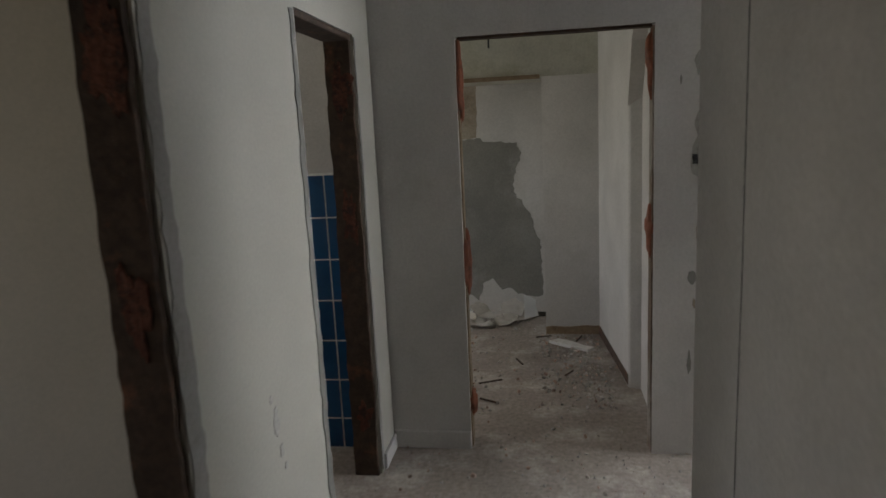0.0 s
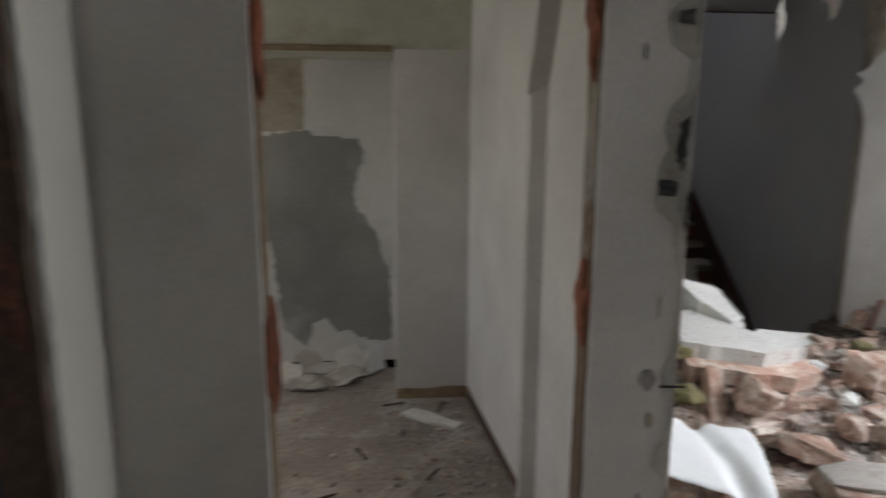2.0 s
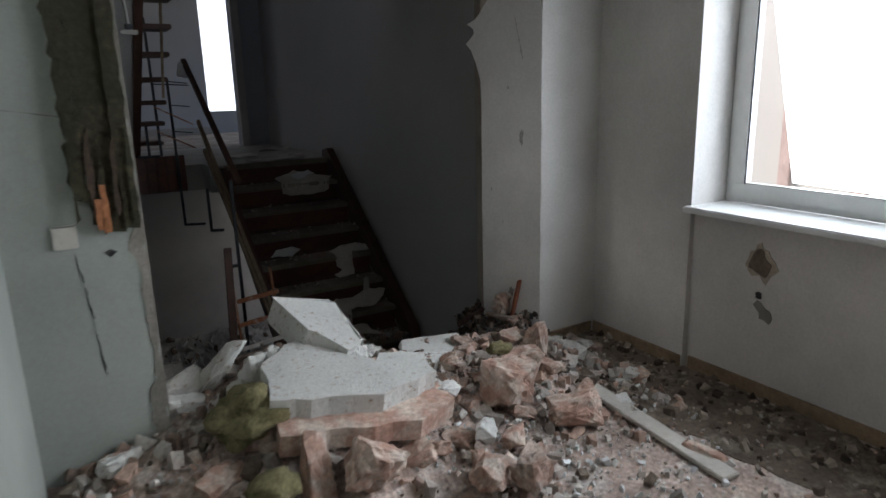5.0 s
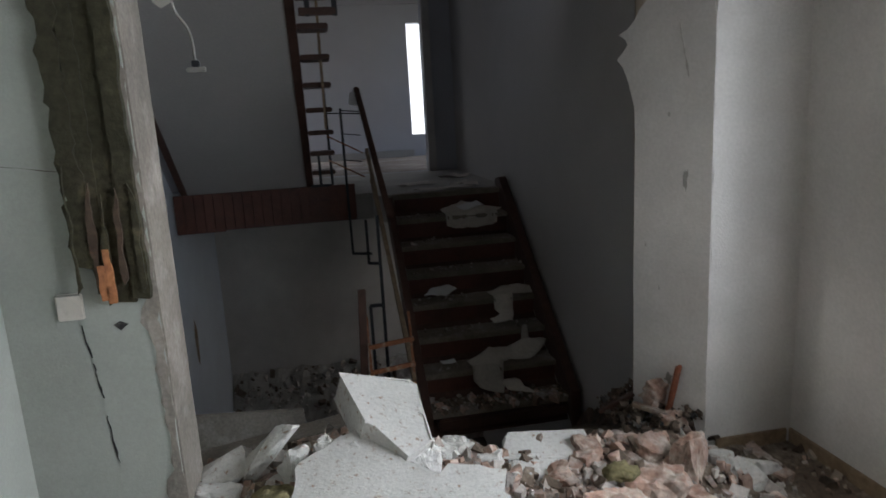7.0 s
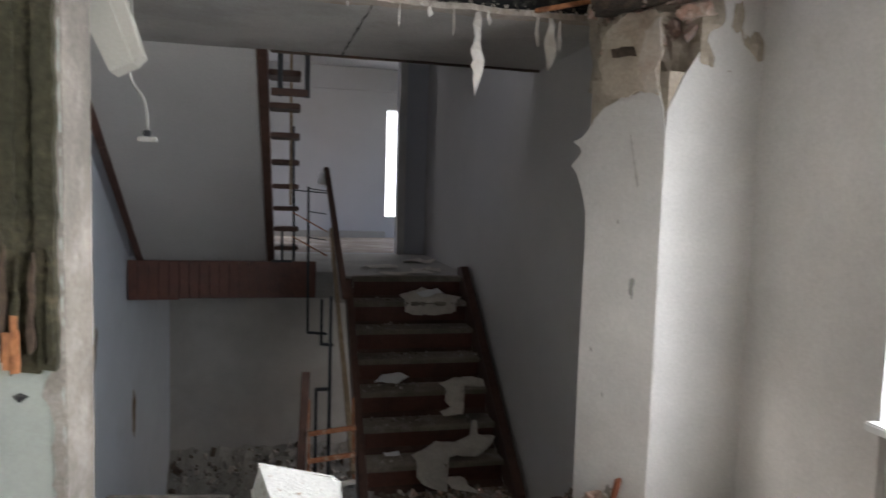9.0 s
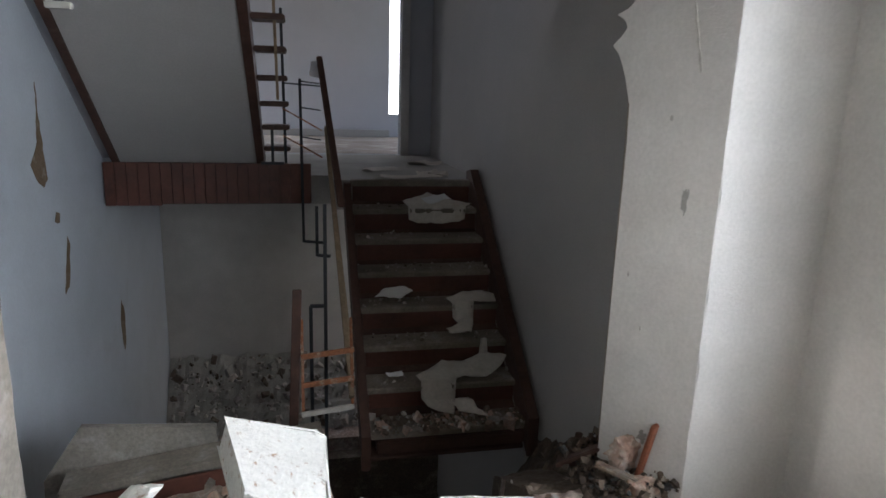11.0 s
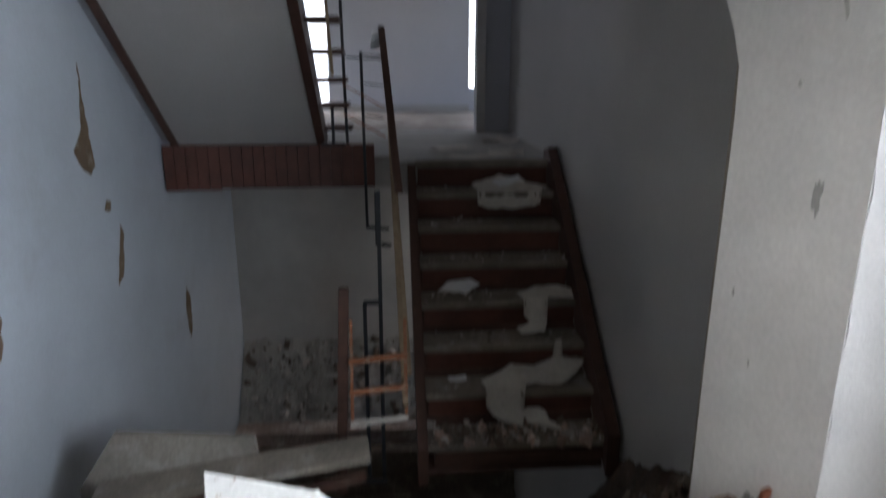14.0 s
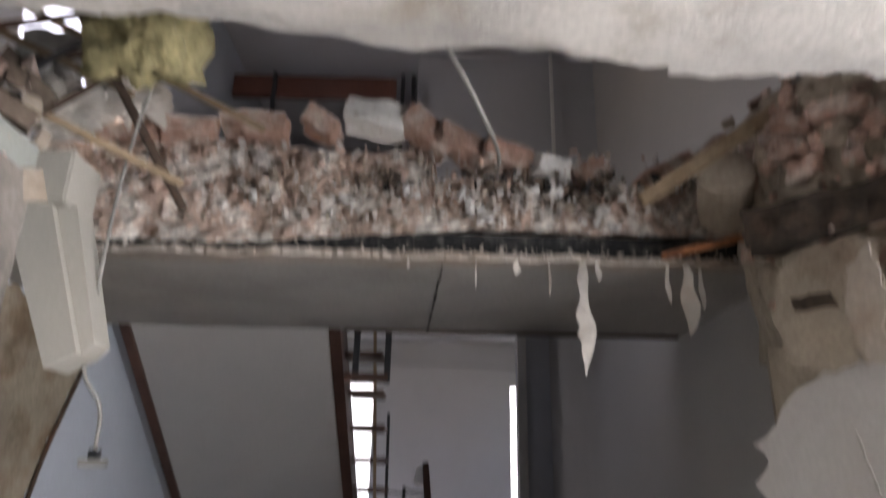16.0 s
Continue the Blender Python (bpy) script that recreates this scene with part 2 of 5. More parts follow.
def box(x0, x1, y0, y1, z0, z1, bevel=0.0, bm=None):
    own = bmesh.new()
    bmesh.ops.create_cube(own, size=1.0)
    for v in own.verts:
        v.co = Vector((x0 + (v.co.x + 0.5) * (x1 - x0), y0 + (v.co.y + 0.5) * (y1 - y0), z0 + (v.co.z + 0.5) * (z1 - z0)))
    if bevel:
        bmesh.ops.bevel(own, geom=own.edges[:], offset=bevel, segments=2, affect="EDGES")
    return merge(bm, own) if bm else own


def merge(bm, other):
    me = bpy.data.meshes.new("tmp")
    other.to_mesh(me)
    other.free()
    bm.from_mesh(me)
    bpy.data.meshes.remove(me)
    return bm


def wall_mesh(axis, a, b, u0, u1, z0, z1, holes=()):
    """A wall between a and b on its axis ('x' or 'y'), or a slab ('z'), with openings (u0, u1, z0, z1) cut right through."""
    us = sorted({u0, u1, *[h[0] for h in holes], *[h[1] for h in holes]})
    zs = sorted({z0, z1, *[h[2] for h in holes], *[h[3] for h in holes]})
    us, zs = [u for u in us if u0 <= u <= u1], [z for z in zs if z0 <= z <= z1]
    full = lambda i, j: 0 <= i < len(us) - 1 and 0 <= j < len(zs) - 1 and not any(
        h[0] - 1e-6 <= us[i] and us[i + 1] <= h[1] + 1e-6 and h[2] - 1e-6 <= zs[j] and zs[j + 1] <= h[3] + 1e-6 for h in holes)
    at = {"x": lambda d, u, z: (d, u, z), "y": lambda d, u, z: (u, d, z), "z": lambda d, u, z: (u, z, d)}[axis]
    bm = bmesh.new()
    for i in range(len(us) - 1):
        for j in range(len(zs) - 1):
            if not full(i, j):
                continue
            p, q, r, s = us[i], us[i + 1], zs[j], zs[j + 1]
            for d in (a, b):
                bm.faces.new([bm.verts.new(at(d, u, z)) for u, z in ((p, r), (q, r), (q, s), (p, s))])
            for di, dj, e in ((-1, 0, ((p, r), (p, s))), (1, 0, ((q, r), (q, s))), (0, -1, ((p, r), (q, r))), (0, 1, ((p, s), (q, s)))):
                if not full(i + di, j + dj):
                    (u1_, z1_), (u2_, z2_) = e
                    bm.faces.new([bm.verts.new(c) for c in (at(a, u1_, z1_), at(b, u1_, z1_), at(b, u2_, z2_), at(a, u2_, z2_))])
    bmesh.ops.remove_doubles(bm, verts=bm.verts, dist=1e-5)
    return bm


def ragged(points, step=0.06, amount=0.02, seed=0):
    """A closed outline with its edges broken into short uneven pieces."""
    rng = random.Random(seed)
    out = []
    for (x0, y0), (x1, y1) in zip(points, points[1:] + points[:1]):
        n = max(1, int(math.hypot(x1 - x0, y1 - y0) / step))
        for k in range(n):
            f = k / n
            j = amount if k else amount * 0.3
            out.append((x0 + (x1 - x0) * f + rng.uniform(-j, j), y0 + (y1 - y0) * f + rng.uniform(-j, j)))
    return out


def blob(cx, cz, rx, rz, seed=0, n=22, rough=0.45):
    """An uneven rounded outline."""
    out = []
    for k in range(n):
        a = 2 * math.pi * k / n
        r = 1 + rough * noise.noise((math.cos(a) * 1.4 + seed * 3.7, math.sin(a) * 1.4, seed)) + rough * 0.5 * noise.noise((math.cos(a) * 4, math.sin(a) * 4 + seed * 2.3, 1))
        out.append((cx + rx * r * math.cos(a), cz + rz * r * math.sin(a)))
    return out


def plate(axis, a, b, outline):
    """A flat piece of the given outline, from a to b on its axis."""
    at = {"x": lambda d, u, z: (d, u, z), "y": lambda d, u, z: (u, d, z), "z": lambda d, u, z: (u, z, d)}[axis]
    bm = bmesh.new()
    lo, hi = [bm.verts.new(at(a, *p)) for p in outline], [bm.verts.new(at(b, *p)) for p in outline]
    bm.faces.new(lo)
    bm.faces.new(hi[::-1])
    for i in range(len(lo)):
        j = (i + 1) % len(lo)
        bm.faces.new((lo[i], lo[j], hi[j], hi[i]))
    bm.normal_update()
    bmesh.ops.triangulate(bm, faces=[f for f in bm.faces if len(f.verts) > 4])
    return bm


def roughen(bm, cuts=10, amount=0.04, scale=7.0):
    """Breaks a block's faces up into an uneven, broken surface."""
    bmesh.ops.subdivide_edges(bm, edges=bm.edges[:], cuts=cuts, use_grid_fill=True)
    bm.normal_update()
    for v in bm.verts:
        n = noise.noise(v.co * scale) + 0.6 * noise.noise(v.co * scale * 2.7) + 0.35 * noise.noise(v.co * scale * 6.5)
        v.co += v.normal * n * amount
    return bm


def beam(p, q, w, h, bevel=0.004, up=(0, 0, 1)):
    """A bar of w by h from p to q."""
    p, q = Vector(p), Vector(q)
    d = q - p
    side = d.cross(Vector(up))
    side = side.normalized() if side.length > 1e-4 else Vector((1, 0, 0))
    top = side.cross(d).normalized()
    bm = box(0, d.length, -w / 2, w / 2, -h / 2, h / 2, bevel)
    m = Matrix((d.normalized(), side, top)).transposed().to_4x4()
    m.translation = p
    bm.transform(m)
    return bm


def structure(name, bm, mat, label, category="wall", parent=None):
    return tagged(link(name, bm, mat, parent), label, category, kind="structure")
# ---- structure: corridor, bathroom, side room ----
H = 2.58
structure("floor", wall_mesh("z", -0.18, 0.0, -3.2, 4.9, -2.4, 5.3), FLOOR, "dusty grey-brown floor strewn with plaster crumbs", "floor")
structure("wall_corridor_left", wall_mesh("x", -0.13, 0.0, -2.2, 2.88, 0, H, [(0.22, 1.06, 0, 2.03), (1.95, 2.62, 0, 2.03)]), PAINT_CREAM, "cream painted corridor wall with two bare door openings")
structure("wall_doorway", wall_mesh("y", 2.9, 3.02, -1.9, 1.54, 0, H, [(0.40, 1.29, 0, 2.03)]), PAINT, "white painted wall with a bare door opening")
structure("wall_corridor_right", wall_mesh("x", 1.21, 1.33, -2.2, 1.66, 0, H), PAINT, "grey-white painted wall with a long crack")
structure("wall_corridor_end", wall_mesh("y", -2.4, -2.2, -3.2, 1.33, 0, H), PAINT, "plain white wall closing the corridor")
structure("wall_side_room", wall_mesh("x", -3.2, -3.0, -2.2, 1.55, 0, H, [(-0.5, 0.9, 0.95, 2.2)]), PAINT, "white wall of the side room with a window opening")
structure("wall_side_partition", wall_mesh("y", 1.43, 1.55, -3.0, -0.13, 0, H), PAINT_CREAM, "cream partition wall of the side room")
structure("wall_outer_west", wall_mesh("x", -2.1, -1.9, 1.55, 5.7, 0, H, [(1.9, 2.6, 1.3, 2.1), (3.4, 4.8, 0.95, 2.2)]), PAINT, "white outer wall with window openings")
structure("ceiling_corridor", wall_mesh("z", H, H + 0.2, -3.2, 1.33, -2.4, 5.7), PAINT, "white painted ceiling", "ceiling")
# ---- structure: back room ----
structure("wall_back_room", wall_mesh("y", 5.45, 5.6, -1.9, 0.96, 0, H), PAINT, "white wall with torn wallpaper")
structure("chimney_breast", wall_mesh("y", 4.81, 5.44, 0.78, 1.19, 0, 1.97), PAINT, "white wallpapered chimney breast", "chimney breast")
structure("wall_back_room_right", wall_mesh("x", 1.35, 1.55, 3.02, 4.78, 0, H), PAINT, "white wall between back room and demolished room")
structure("wall_back_room_pilaster", plate("z", 0, H, [(1.19, 4.81), (1.205, 4.6), (1.278, 3.75), (1.288, 3.735), (1.352, 3.715), (1.352, 4.81)]), PAINT, "white projecting wall face with a rounded corner")
structure("wall_over_niche", wall_mesh("y", 4.812, 5.44, -1.9, 1.19, 1.97, H), DAMP, "damp-stained white wall over the niche")
structure("wall_niche_arch", plate("x", 1.272, 1.35, [(3.74, 1.70), (3.63, 1.90), (3.57, 2.04), (3.44, 2.13), (3.02, 2.15), (3.02, H), (3.74, H)]), PAINT, "white wall over the rounded niche")
structure("wall_room_left_face", box(1.55, 1.553, 3.02, 4.78, 0, H), PAINT_GREEN, "greenish painted side of the wall")
# ---- structure: demolished room ----
structure("wall_window_side", wall_mesh("x", 4.66, 5.06, -0.8, 5.4, 0, H, [(2.12, 4.45, 0.9, 2.3)]), PAINT, "white painted wall with a window and a radiator niche")
structure("wall_window_lining", wall_mesh("x", 4.625, 4.66, -0.6, 5.16, 0, H, [(2.12, 4.45, 0, 2.3)]), PAINT, "white painted wall beside the window")
structure("wall_room_front", wall_mesh("y", -0.8, -0.6, 1.33, 4.6, 0, H), PAINT, "white painted wall behind the walker")
structure("wall_stub", wall_mesh("y", 4.78, 5.06, 1.36, 2.0, 0, H), PAINT_GREEN, "remaining greenish stub of a demolished wall")
structure("wall_pier", plate("z", -0.3, 2.2, [(4.19, 5.165), (4.005, 5.51), (4.12, 5.75), (4.5, 5.75), (4.62, 5.165)]), PLASTER_BROWN, "broken brown masonry pier of a demolished wall")
structure("wall_pier_upper", roughen(plate("z", 2.2, H + 0.5, [(4.33, 5.17), (4.12, 5.52), (4.12, 5.8), (4.5, 5.8), (4.62, 5.17)]), 12, 0.045), PLASTER_BROWN, "broken brown masonry above the pier")
structure("pier_face", plate("y", 5.157, 5.165, ragged([(4.180, -0.05), (4.624, -0.05), (4.624, H), (4.44, H), (4.36, 2.36), (4.25, 2.18), (4.183, 2.03)], 0.09, 0.006, 3)), PAINT, "white painted face of the pier")


def jamb_skin(outline):
    """A thin white skin on the slanted side of the pier, from distances along it and heights."""
    bm = plate("y", 0.0, 0.006, [(u * 0.94, z) for u, z in outline])
    ang = math.atan2(0.34, -0.19)
    bm.transform(Matrix.Translation((4.184, 5.16, 0)) @ Matrix.Rotation(ang, 4, "Z"))
    return bm


structure("pier_side_skin", jamb_skin([(0.0, -0.2), (0.405, -0.2), (0.41, 0.8), (0.405, 1.45), (0.41, 1.60), (0.44, 1.70), (0.475, 1.78), (0.51, 1.815), (0.47, 1.85), (0.45, 1.875), (0.46, 1.90), (0.50, 1.925), (0.45, 1.945), (0.41, 1.98), (0.385, 2.02),
    (0.33, 2.07), (0.27, 2.09), (0.22, 2.12), (0.16, 2.115), (0.10, 2.14), (0.04, 2.12), (0.015, 2.04), (0.0, 1.95)]), PAINT, "white wallpaper with a torn curling edge")
ROOM_EDGE = [(1.33, -0.8), (4.9, -0.8), (4.9, 4.66), (3.9, 4.66), (3.2, 4.62), (2.6, 4.54), (1.9, 4.58), (1.33, 4.6)]
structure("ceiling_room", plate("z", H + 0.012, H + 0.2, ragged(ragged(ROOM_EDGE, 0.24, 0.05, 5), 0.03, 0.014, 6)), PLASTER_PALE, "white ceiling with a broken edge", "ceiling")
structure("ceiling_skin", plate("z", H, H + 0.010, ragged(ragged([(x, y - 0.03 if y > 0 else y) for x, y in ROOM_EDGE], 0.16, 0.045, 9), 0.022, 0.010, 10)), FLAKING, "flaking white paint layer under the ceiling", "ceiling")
# ---- structure: stairwell ----
structure("wall_stair_left", wall_mesh("x", 0.95, 1.15, 5.06, 11.3, -3.2, 5.4, [(6.0, 7.2, 3.6, 4.9)]), PAINT_BLUE, "pale grey-blue papered stairwell wall with torn spots")
# the opening under the landing is added to let that lamp in
structure("wall_stair_right", wall_mesh("x", 4.37, 4.62, 5.75, 11.3, -3.2, 5.4, [(10.5, 11.2, -1.72, 0.3)]), PAINT_DULL, "grey papered stairwell wall")
structure("wall_stair_back", wall_mesh("y", 11.3, 11.45, 0.95, 4.62, -3.2, 5.4, [(1.6, 3.985, 0.88, 3.75)]), PAINT_GREY, "grey wall of the landing with a wide opening")
# floor added to close the void, whose shade is put into its dark colour
structure("floor_cellar", wall_mesh("z", -3.4, -3.2, 0.95, 4.62, 5.0, 11.45), DARK_DIRT_VOID, "added cellar floor, dark for the void under the stairs", "floor")
structure("floor_hall", wall_mesh("z", -2.62, -2.45, 1.15, 4.42, 10.45, 11.3), DIRT, "lower hall floor covered with rubble", "floor")
structure("wall_below_room", wall_mesh("y", 5.1, 5.3, 0.95, 4.62, -3.2, -0.18), PLASTER_BROWN, "bare wall under the room floor")
structure("wall_below_landing", box(1.155, 4.40, 11.288, 11.298, -1.9, 0.62), PAINT, "white painted wall under the landing")
structure("landing", plate("z", 0.62, 0.88, [(1.15, 9.2), (3.05, 9.2), (3.05, 8.88), (4.42, 8.88), (4.42, 11.3), (1.15, 11.3)]), CONCRETE, "concrete stair landing", "landing")
structure("ceiling_stairwell", plate("z", H, H + 0.03, ragged([(1.15, 5.9), (1.15, 7.2), (4.42, 7.2), (4.42, 5.9)], 0.09, 0.015, 8)), CONCRETE, "grey concrete slab with a broken edge", "ceiling")
structure("wall_far_room_back", wall_mesh("y", 14.8, 15.0, -1.0, 6.4, 0.5, 5.4, [(0.9, 2.0, 0.95, 3.24), (4.30, 5.2, 1.27, 3.24)]), PAINT_GREY, "grey-lilac wall of the far room with two windows")
structure("far_room_ledge", box(-1.0, 6.4, 14.74, 14.8, 3.56, 3.62, 0.006), PAINT_GREY, "thin grey ledge on the far wall", "trim")
structure("far_room_plinth", box(2.0, 4.30, 14.70, 14.8, 0.88, 1.0, 0.01), CONCRETE, "pale plinth along the far wall", "trim")
structure("opening_frame", box(3.985, 4.085, 11.235, 11.3, 0.88, 4.2, 0.006), PAINT, "pale frame at the side of the wide opening", "trim")
structure("wall_far_room_left", wall_mesh("x", -1.2, -1.0, 11.45, 15.0, 0.5, 5.4), PAINT_GREY, "grey wall of the far room")
structure("wall_far_room_right", wall_mesh("x", 6.4, 6.6, 11.45, 15.0, 0.5, 5.4), PAINT_GREY, "grey wall of the far room")
structure("floor_far_room", wall_mesh("z", 0.6, 0.88, -1.2, 6.6, 11.45, 15.0), FLOOR, "dusty floor of the far room", "floor")
structure("ceiling_far_room", wall_mesh("z", 3.97, 4.15, -1.2, 6.6, 11.45, 15.0), PAINT_GREY, "ceiling of the far room", "ceiling")
structure("ceiling_upper", wall_mesh("z", 5.4, 5.6, 0.9, 4.95, 2.5, 11.5), PAINT_GREY, "ceiling of the upper storey", "ceiling")
structure("wall_upper_left", wall_mesh("x", 0.75, 0.95, 2.5, 11.5, H + 0.2, 5.4, [(6.0, 7.2, 3.6, 4.9)]), PAINT_GREY, "wall of the upper storey with a window")
structure("wall_upper_right", wall_mesh("x", 4.62, 4.8, 2.5, 11.5, H + 0.2, 5.4), PAINT_GREY, "wall of the upper storey")
structure("wall_upper_front", wall_mesh("y", 2.3, 2.5, 0.9, 4.9, H + 0.2, 5.4), PAINT_GREY, "wall of the upper storey")


# ---- corridor: linings, plaster edges, trim ----


ROT_RED = material("crumbling_red_rot", (0.15, 0.055, 0.033), 0.95, (0.06, 0.035, 0.025), 22.0, 0.48, 0.6, 60, 0.35, 0.8, broad=8.0, broad_amount=0.4)


def lining(y, z1=2.03, seed=0):
    """Rotten boards on the side of a door opening in the corridor's left wall."""
    t = thing("door_lining", "rotten dark brown wooden lining of a bare door opening", "door lining", (-0.065, y, 0))
    part("board", plate("y", y - 0.022, y - 0.001, ragged([(-0.128, 0.0), (-0.012, 0.0), (-0.010, z1), (-0.126, z1)], 0.05, 0.004, seed)), WOOD_ROT, t)
    for k, (z, rx, rz) in enumerate(((1.80, 0.045, 0.10), (1.24, 0.03, 0.09), (0.30, 0.035, 0.06))):
        part("rot_patch", plate("y", y - 0.0245, y - 0.020, blob(-0.065, z, rx, rz, seed + k, 40, 0.9)), ROT_RED, t, "red crumbling rot")
    return t


lining(1.06, seed=1)
lining(2.62, seed=7)
structure("lining_over_bath_door", box(-0.128, -0.004, 1.96, 2.60, 2.005, 2.028, 0.003), WOOD_ROT, "dark wooden lining over the opening", "trim")


def edge_patch(name, axis, face, outline, mat, label, seed=0, amount=0.012, step=0.035, thick=0.004):
    return structure(name, plate(axis, min(face, face + thick), max(face, face + thick), ragged(outline, step, amount, seed)), mat, label, "plaster patch")


for k, (y0, y1) in enumerate(((1.065, 1.13), (1.90, 1.948), (2.623, 2.65))):
    edge_patch("broken_plaster_edge", "x", 0.0, [(y0, 0.02), (y1, 0.02), (y1 - 0.015, 2.02), (y0, 2.02)], PLASTER, "grey broken plaster along a door opening", 20 + k, 0.008)
for k, (y, z, w, h) in enumerate(((1.52, 0.78, 0.03, 0.07), (1.54, 0.68, 0.02, 0.04), (1.56, 0.62, 0.015, 0.02), (1.50, 0.86, 0.015, 0.02))):
    edge_patch("scuff", "x", 0.0, blob(y, z, w * 0.6, h * 0.6, 40 + k), PLASTER_PALE, "dark scuff on the wall", 40 + k, 0.001, 0.02, 0.002)
edge_patch("wall_crack", "x", 1.21, [(1.225, 0.0), (1.2268, 0.0), (1.236, 0.9), (1.231, 1.3), (1.2430, 2.1), (1.25, H), (1.2485, H), (1.2415, 2.1), (1.2293, 1.3), (1.2345, 0.9)], BLACK_DIRT_SHADE, "long fine crack in the wall", 51, 0.0006, 0.02, -0.0015)
structure("baseboard", box(0.0, 0.40, 2.885, 2.9, 0.0, 0.095, 0.004), PAINT, "white painted baseboard", "baseboard")
structure("baseboard", box(0.0, 0.014, 2.66, 2.885, 0.0, 0.08, 0.004), PAINT, "white painted baseboard", "baseboard")

# doorway: bare strips, remains of the frame, foam
structure("frame_remains_left", plate("x", 0.4, 0.408, ragged([(2.925, 0.0), (2.99, 0.0), (2.985, 2.02), (2.93, 2.02)], 0.07, 0.007, 61)), WOOD_PALE, "torn remains of a wooden frame", "frame remains")
structure("frame_remains_right", plate("x", 1.283, 1.29, ragged([(2.912, 0.0), (3.012, 0.0), (3.008, 2.02), (2.915, 2.02)], 0.05, 0.006, 62)), WOOD_BARE, "torn remains of a wooden frame", "frame remains")
structure("frame_remains_top", plate("z", 2.018, 2.03, ragged([(0.41, 2.925), (1.28, 2.925), (1.28, 2.985), (0.41, 2.985)], 0.07, 0.007, 63)), WOOD_ROT, "dark remains of a wooden frame", "frame remains")


def lump(cx, cy, cz, sx, sy, sz, seed=0, cuts=3, rough=0.25):
    """A rounded uneven lump."""
    bm = bmesh.new()
    bmesh.ops.create_icosphere(bm, subdivisions=cuts, radius=1.0)
    for v in bm.verts:
        d = 1 + rough * noise.noise(v.co * 1.6 + Vector((seed * 7.3, 0, 0))) + rough * 0.4 * noise.noise(v.co * 5 + Vector((0, seed * 3.1, 0)))
        v.co = Vector((cx + v.co.x * sx * d, cy + v.co.y * sy * d, cz + v.co.z * sz * d))
    return bm


for k, (x, z0, z1) in enumerate(((1.283, 0.985, 1.235), (1.283, 1.74, 2.0), (0.408, 1.64, 2.0), (0.408, 0.82, 1.11), (0.408, 0.16, 0.30))):
    ob = link("mounting_foam", lump(x, 2.955, (z0 + z1) / 2, 0.024, 0.040, (z1 - z0) / 2, k + 2, 3, 0.5), FOAM, smooth=True)
    tagged(ob, "dried orange mounting foam stuck on the door opening's side", "foam", "foam remains in the doorway")

# the broken right end of the doorway wall
structure("wall_end_break", plate("x", 1.54, 1.546, ragged([(2.903, 0.0), (3.017, 0.0), (3.017, H), (2.903, H)], 0.05, 0.002, 70)), PLASTER_BROWN, "broken end of the wall", "plaster patch")
left_side = [(1.535, 0.0), (1.53, 0.24), (1.50, 0.30), (1.515, 0.38), (1.535, 0.42), (1.53, 0.56), (1.485, 0.62), (1.505, 0.68), (1.53, 0.71), (1.532, 0.84), (1.50, 0.90), (1.525, 0.97), (1.535, 1.18), (1.515, 1.26), (1.50, 1.33), (1.455, 1.365), (1.447, 1.42), (1.452, 1.48), (1.475, 1.53),
             (1.46, 1.58), (1.48, 1.645), (1.515, 1.68), (1.522, 1.76), (1.47, 1.80), (1.455, 1.86), (1.475, 1.90), (1.52, 1.93), (1.52, 2.2), (1.49, 2.3), (1.53, 2.4), (1.53, H)]
edge_patch("chipped_plaster", "y", 2.9, left_side + [(1.541, H), (1.541, 0.0)], PLASTER_PALE, "chipped plaster along the broken wall end", 80, 0.004, 0.02, -0.003)
for k, (x, z, rx, rz) in enumerate(((1.462, 0.885, 0.02, 0.03), (1.475, 0.76, 0.010, 0.022), (1.455, 0.47, 0.010, 0.05), (1.48, 1.10, 0.004, 0.03), (1.40, 1.78, 0.005, 0.02))):
    edge_patch("chipped_plaster", "y", 2.9, blob(x, z, rx, rz, k + 3), (PLASTER, PLASTER_BROWN)[k % 2], "chip in the plaster at the broken wall end", 81 + k, 0.001, 0.02, -0.003)
for k, (o, m) in enumerate((([(1.508, 1.37), (1.541, 1.30), (1.541, 1.70), (1.530, 1.66), (1.512, 1.56), (1.502, 1.46)], PLASTER), ([(1.530, 1.80), (1.541, 1.76), (1.541, 2.08), (1.526, 2.04)], PLASTER),
                            ([(1.455, 1.408), (1.503, 1.405), (1.505, 1.445), (1.455, 1.452)], BLACK_DIRT_SHADE), ([(1.495, 1.50), (1.522, 1.47), (1.528, 1.62), (1.505, 1.60)], BLACK_DIRT_SHADE), ([(1.478, 1.852), (1.520, 1.845), (1.522, 1.885), (1.482, 1.880)], BLACK_DIRT_SHADE), ([(1.530, 1.33), (1.541, 1.30), (1.541, 1.42), (1.533, 1.40)], BLACK_DIRT_SHADE))):
    edge_patch("broken_hole", "y", 2.897, o, m, "dark broken hole in the plaster", 100 + k, 0.004, 0.012, -0.003 - 0.002 * (m is BLACK_DIRT_SHADE))
nail = link("nail", beam((1.495, 2.892, 0.865), (1.562, 2.872, 0.870), 0.007, 0.007, 0.002), STEEL)
tagged(nail, "bent rusty nail sticking out of the wall", "nail")

# ---- bathroom ----
structure("tile_backing", box(-1.9, -0.13, 2.8802, 2.9, 0.0, 1.432), GROUT, "pale grout behind the wall tiles", "tiles")
tiled = bpy.data.objects["tile_backing"]
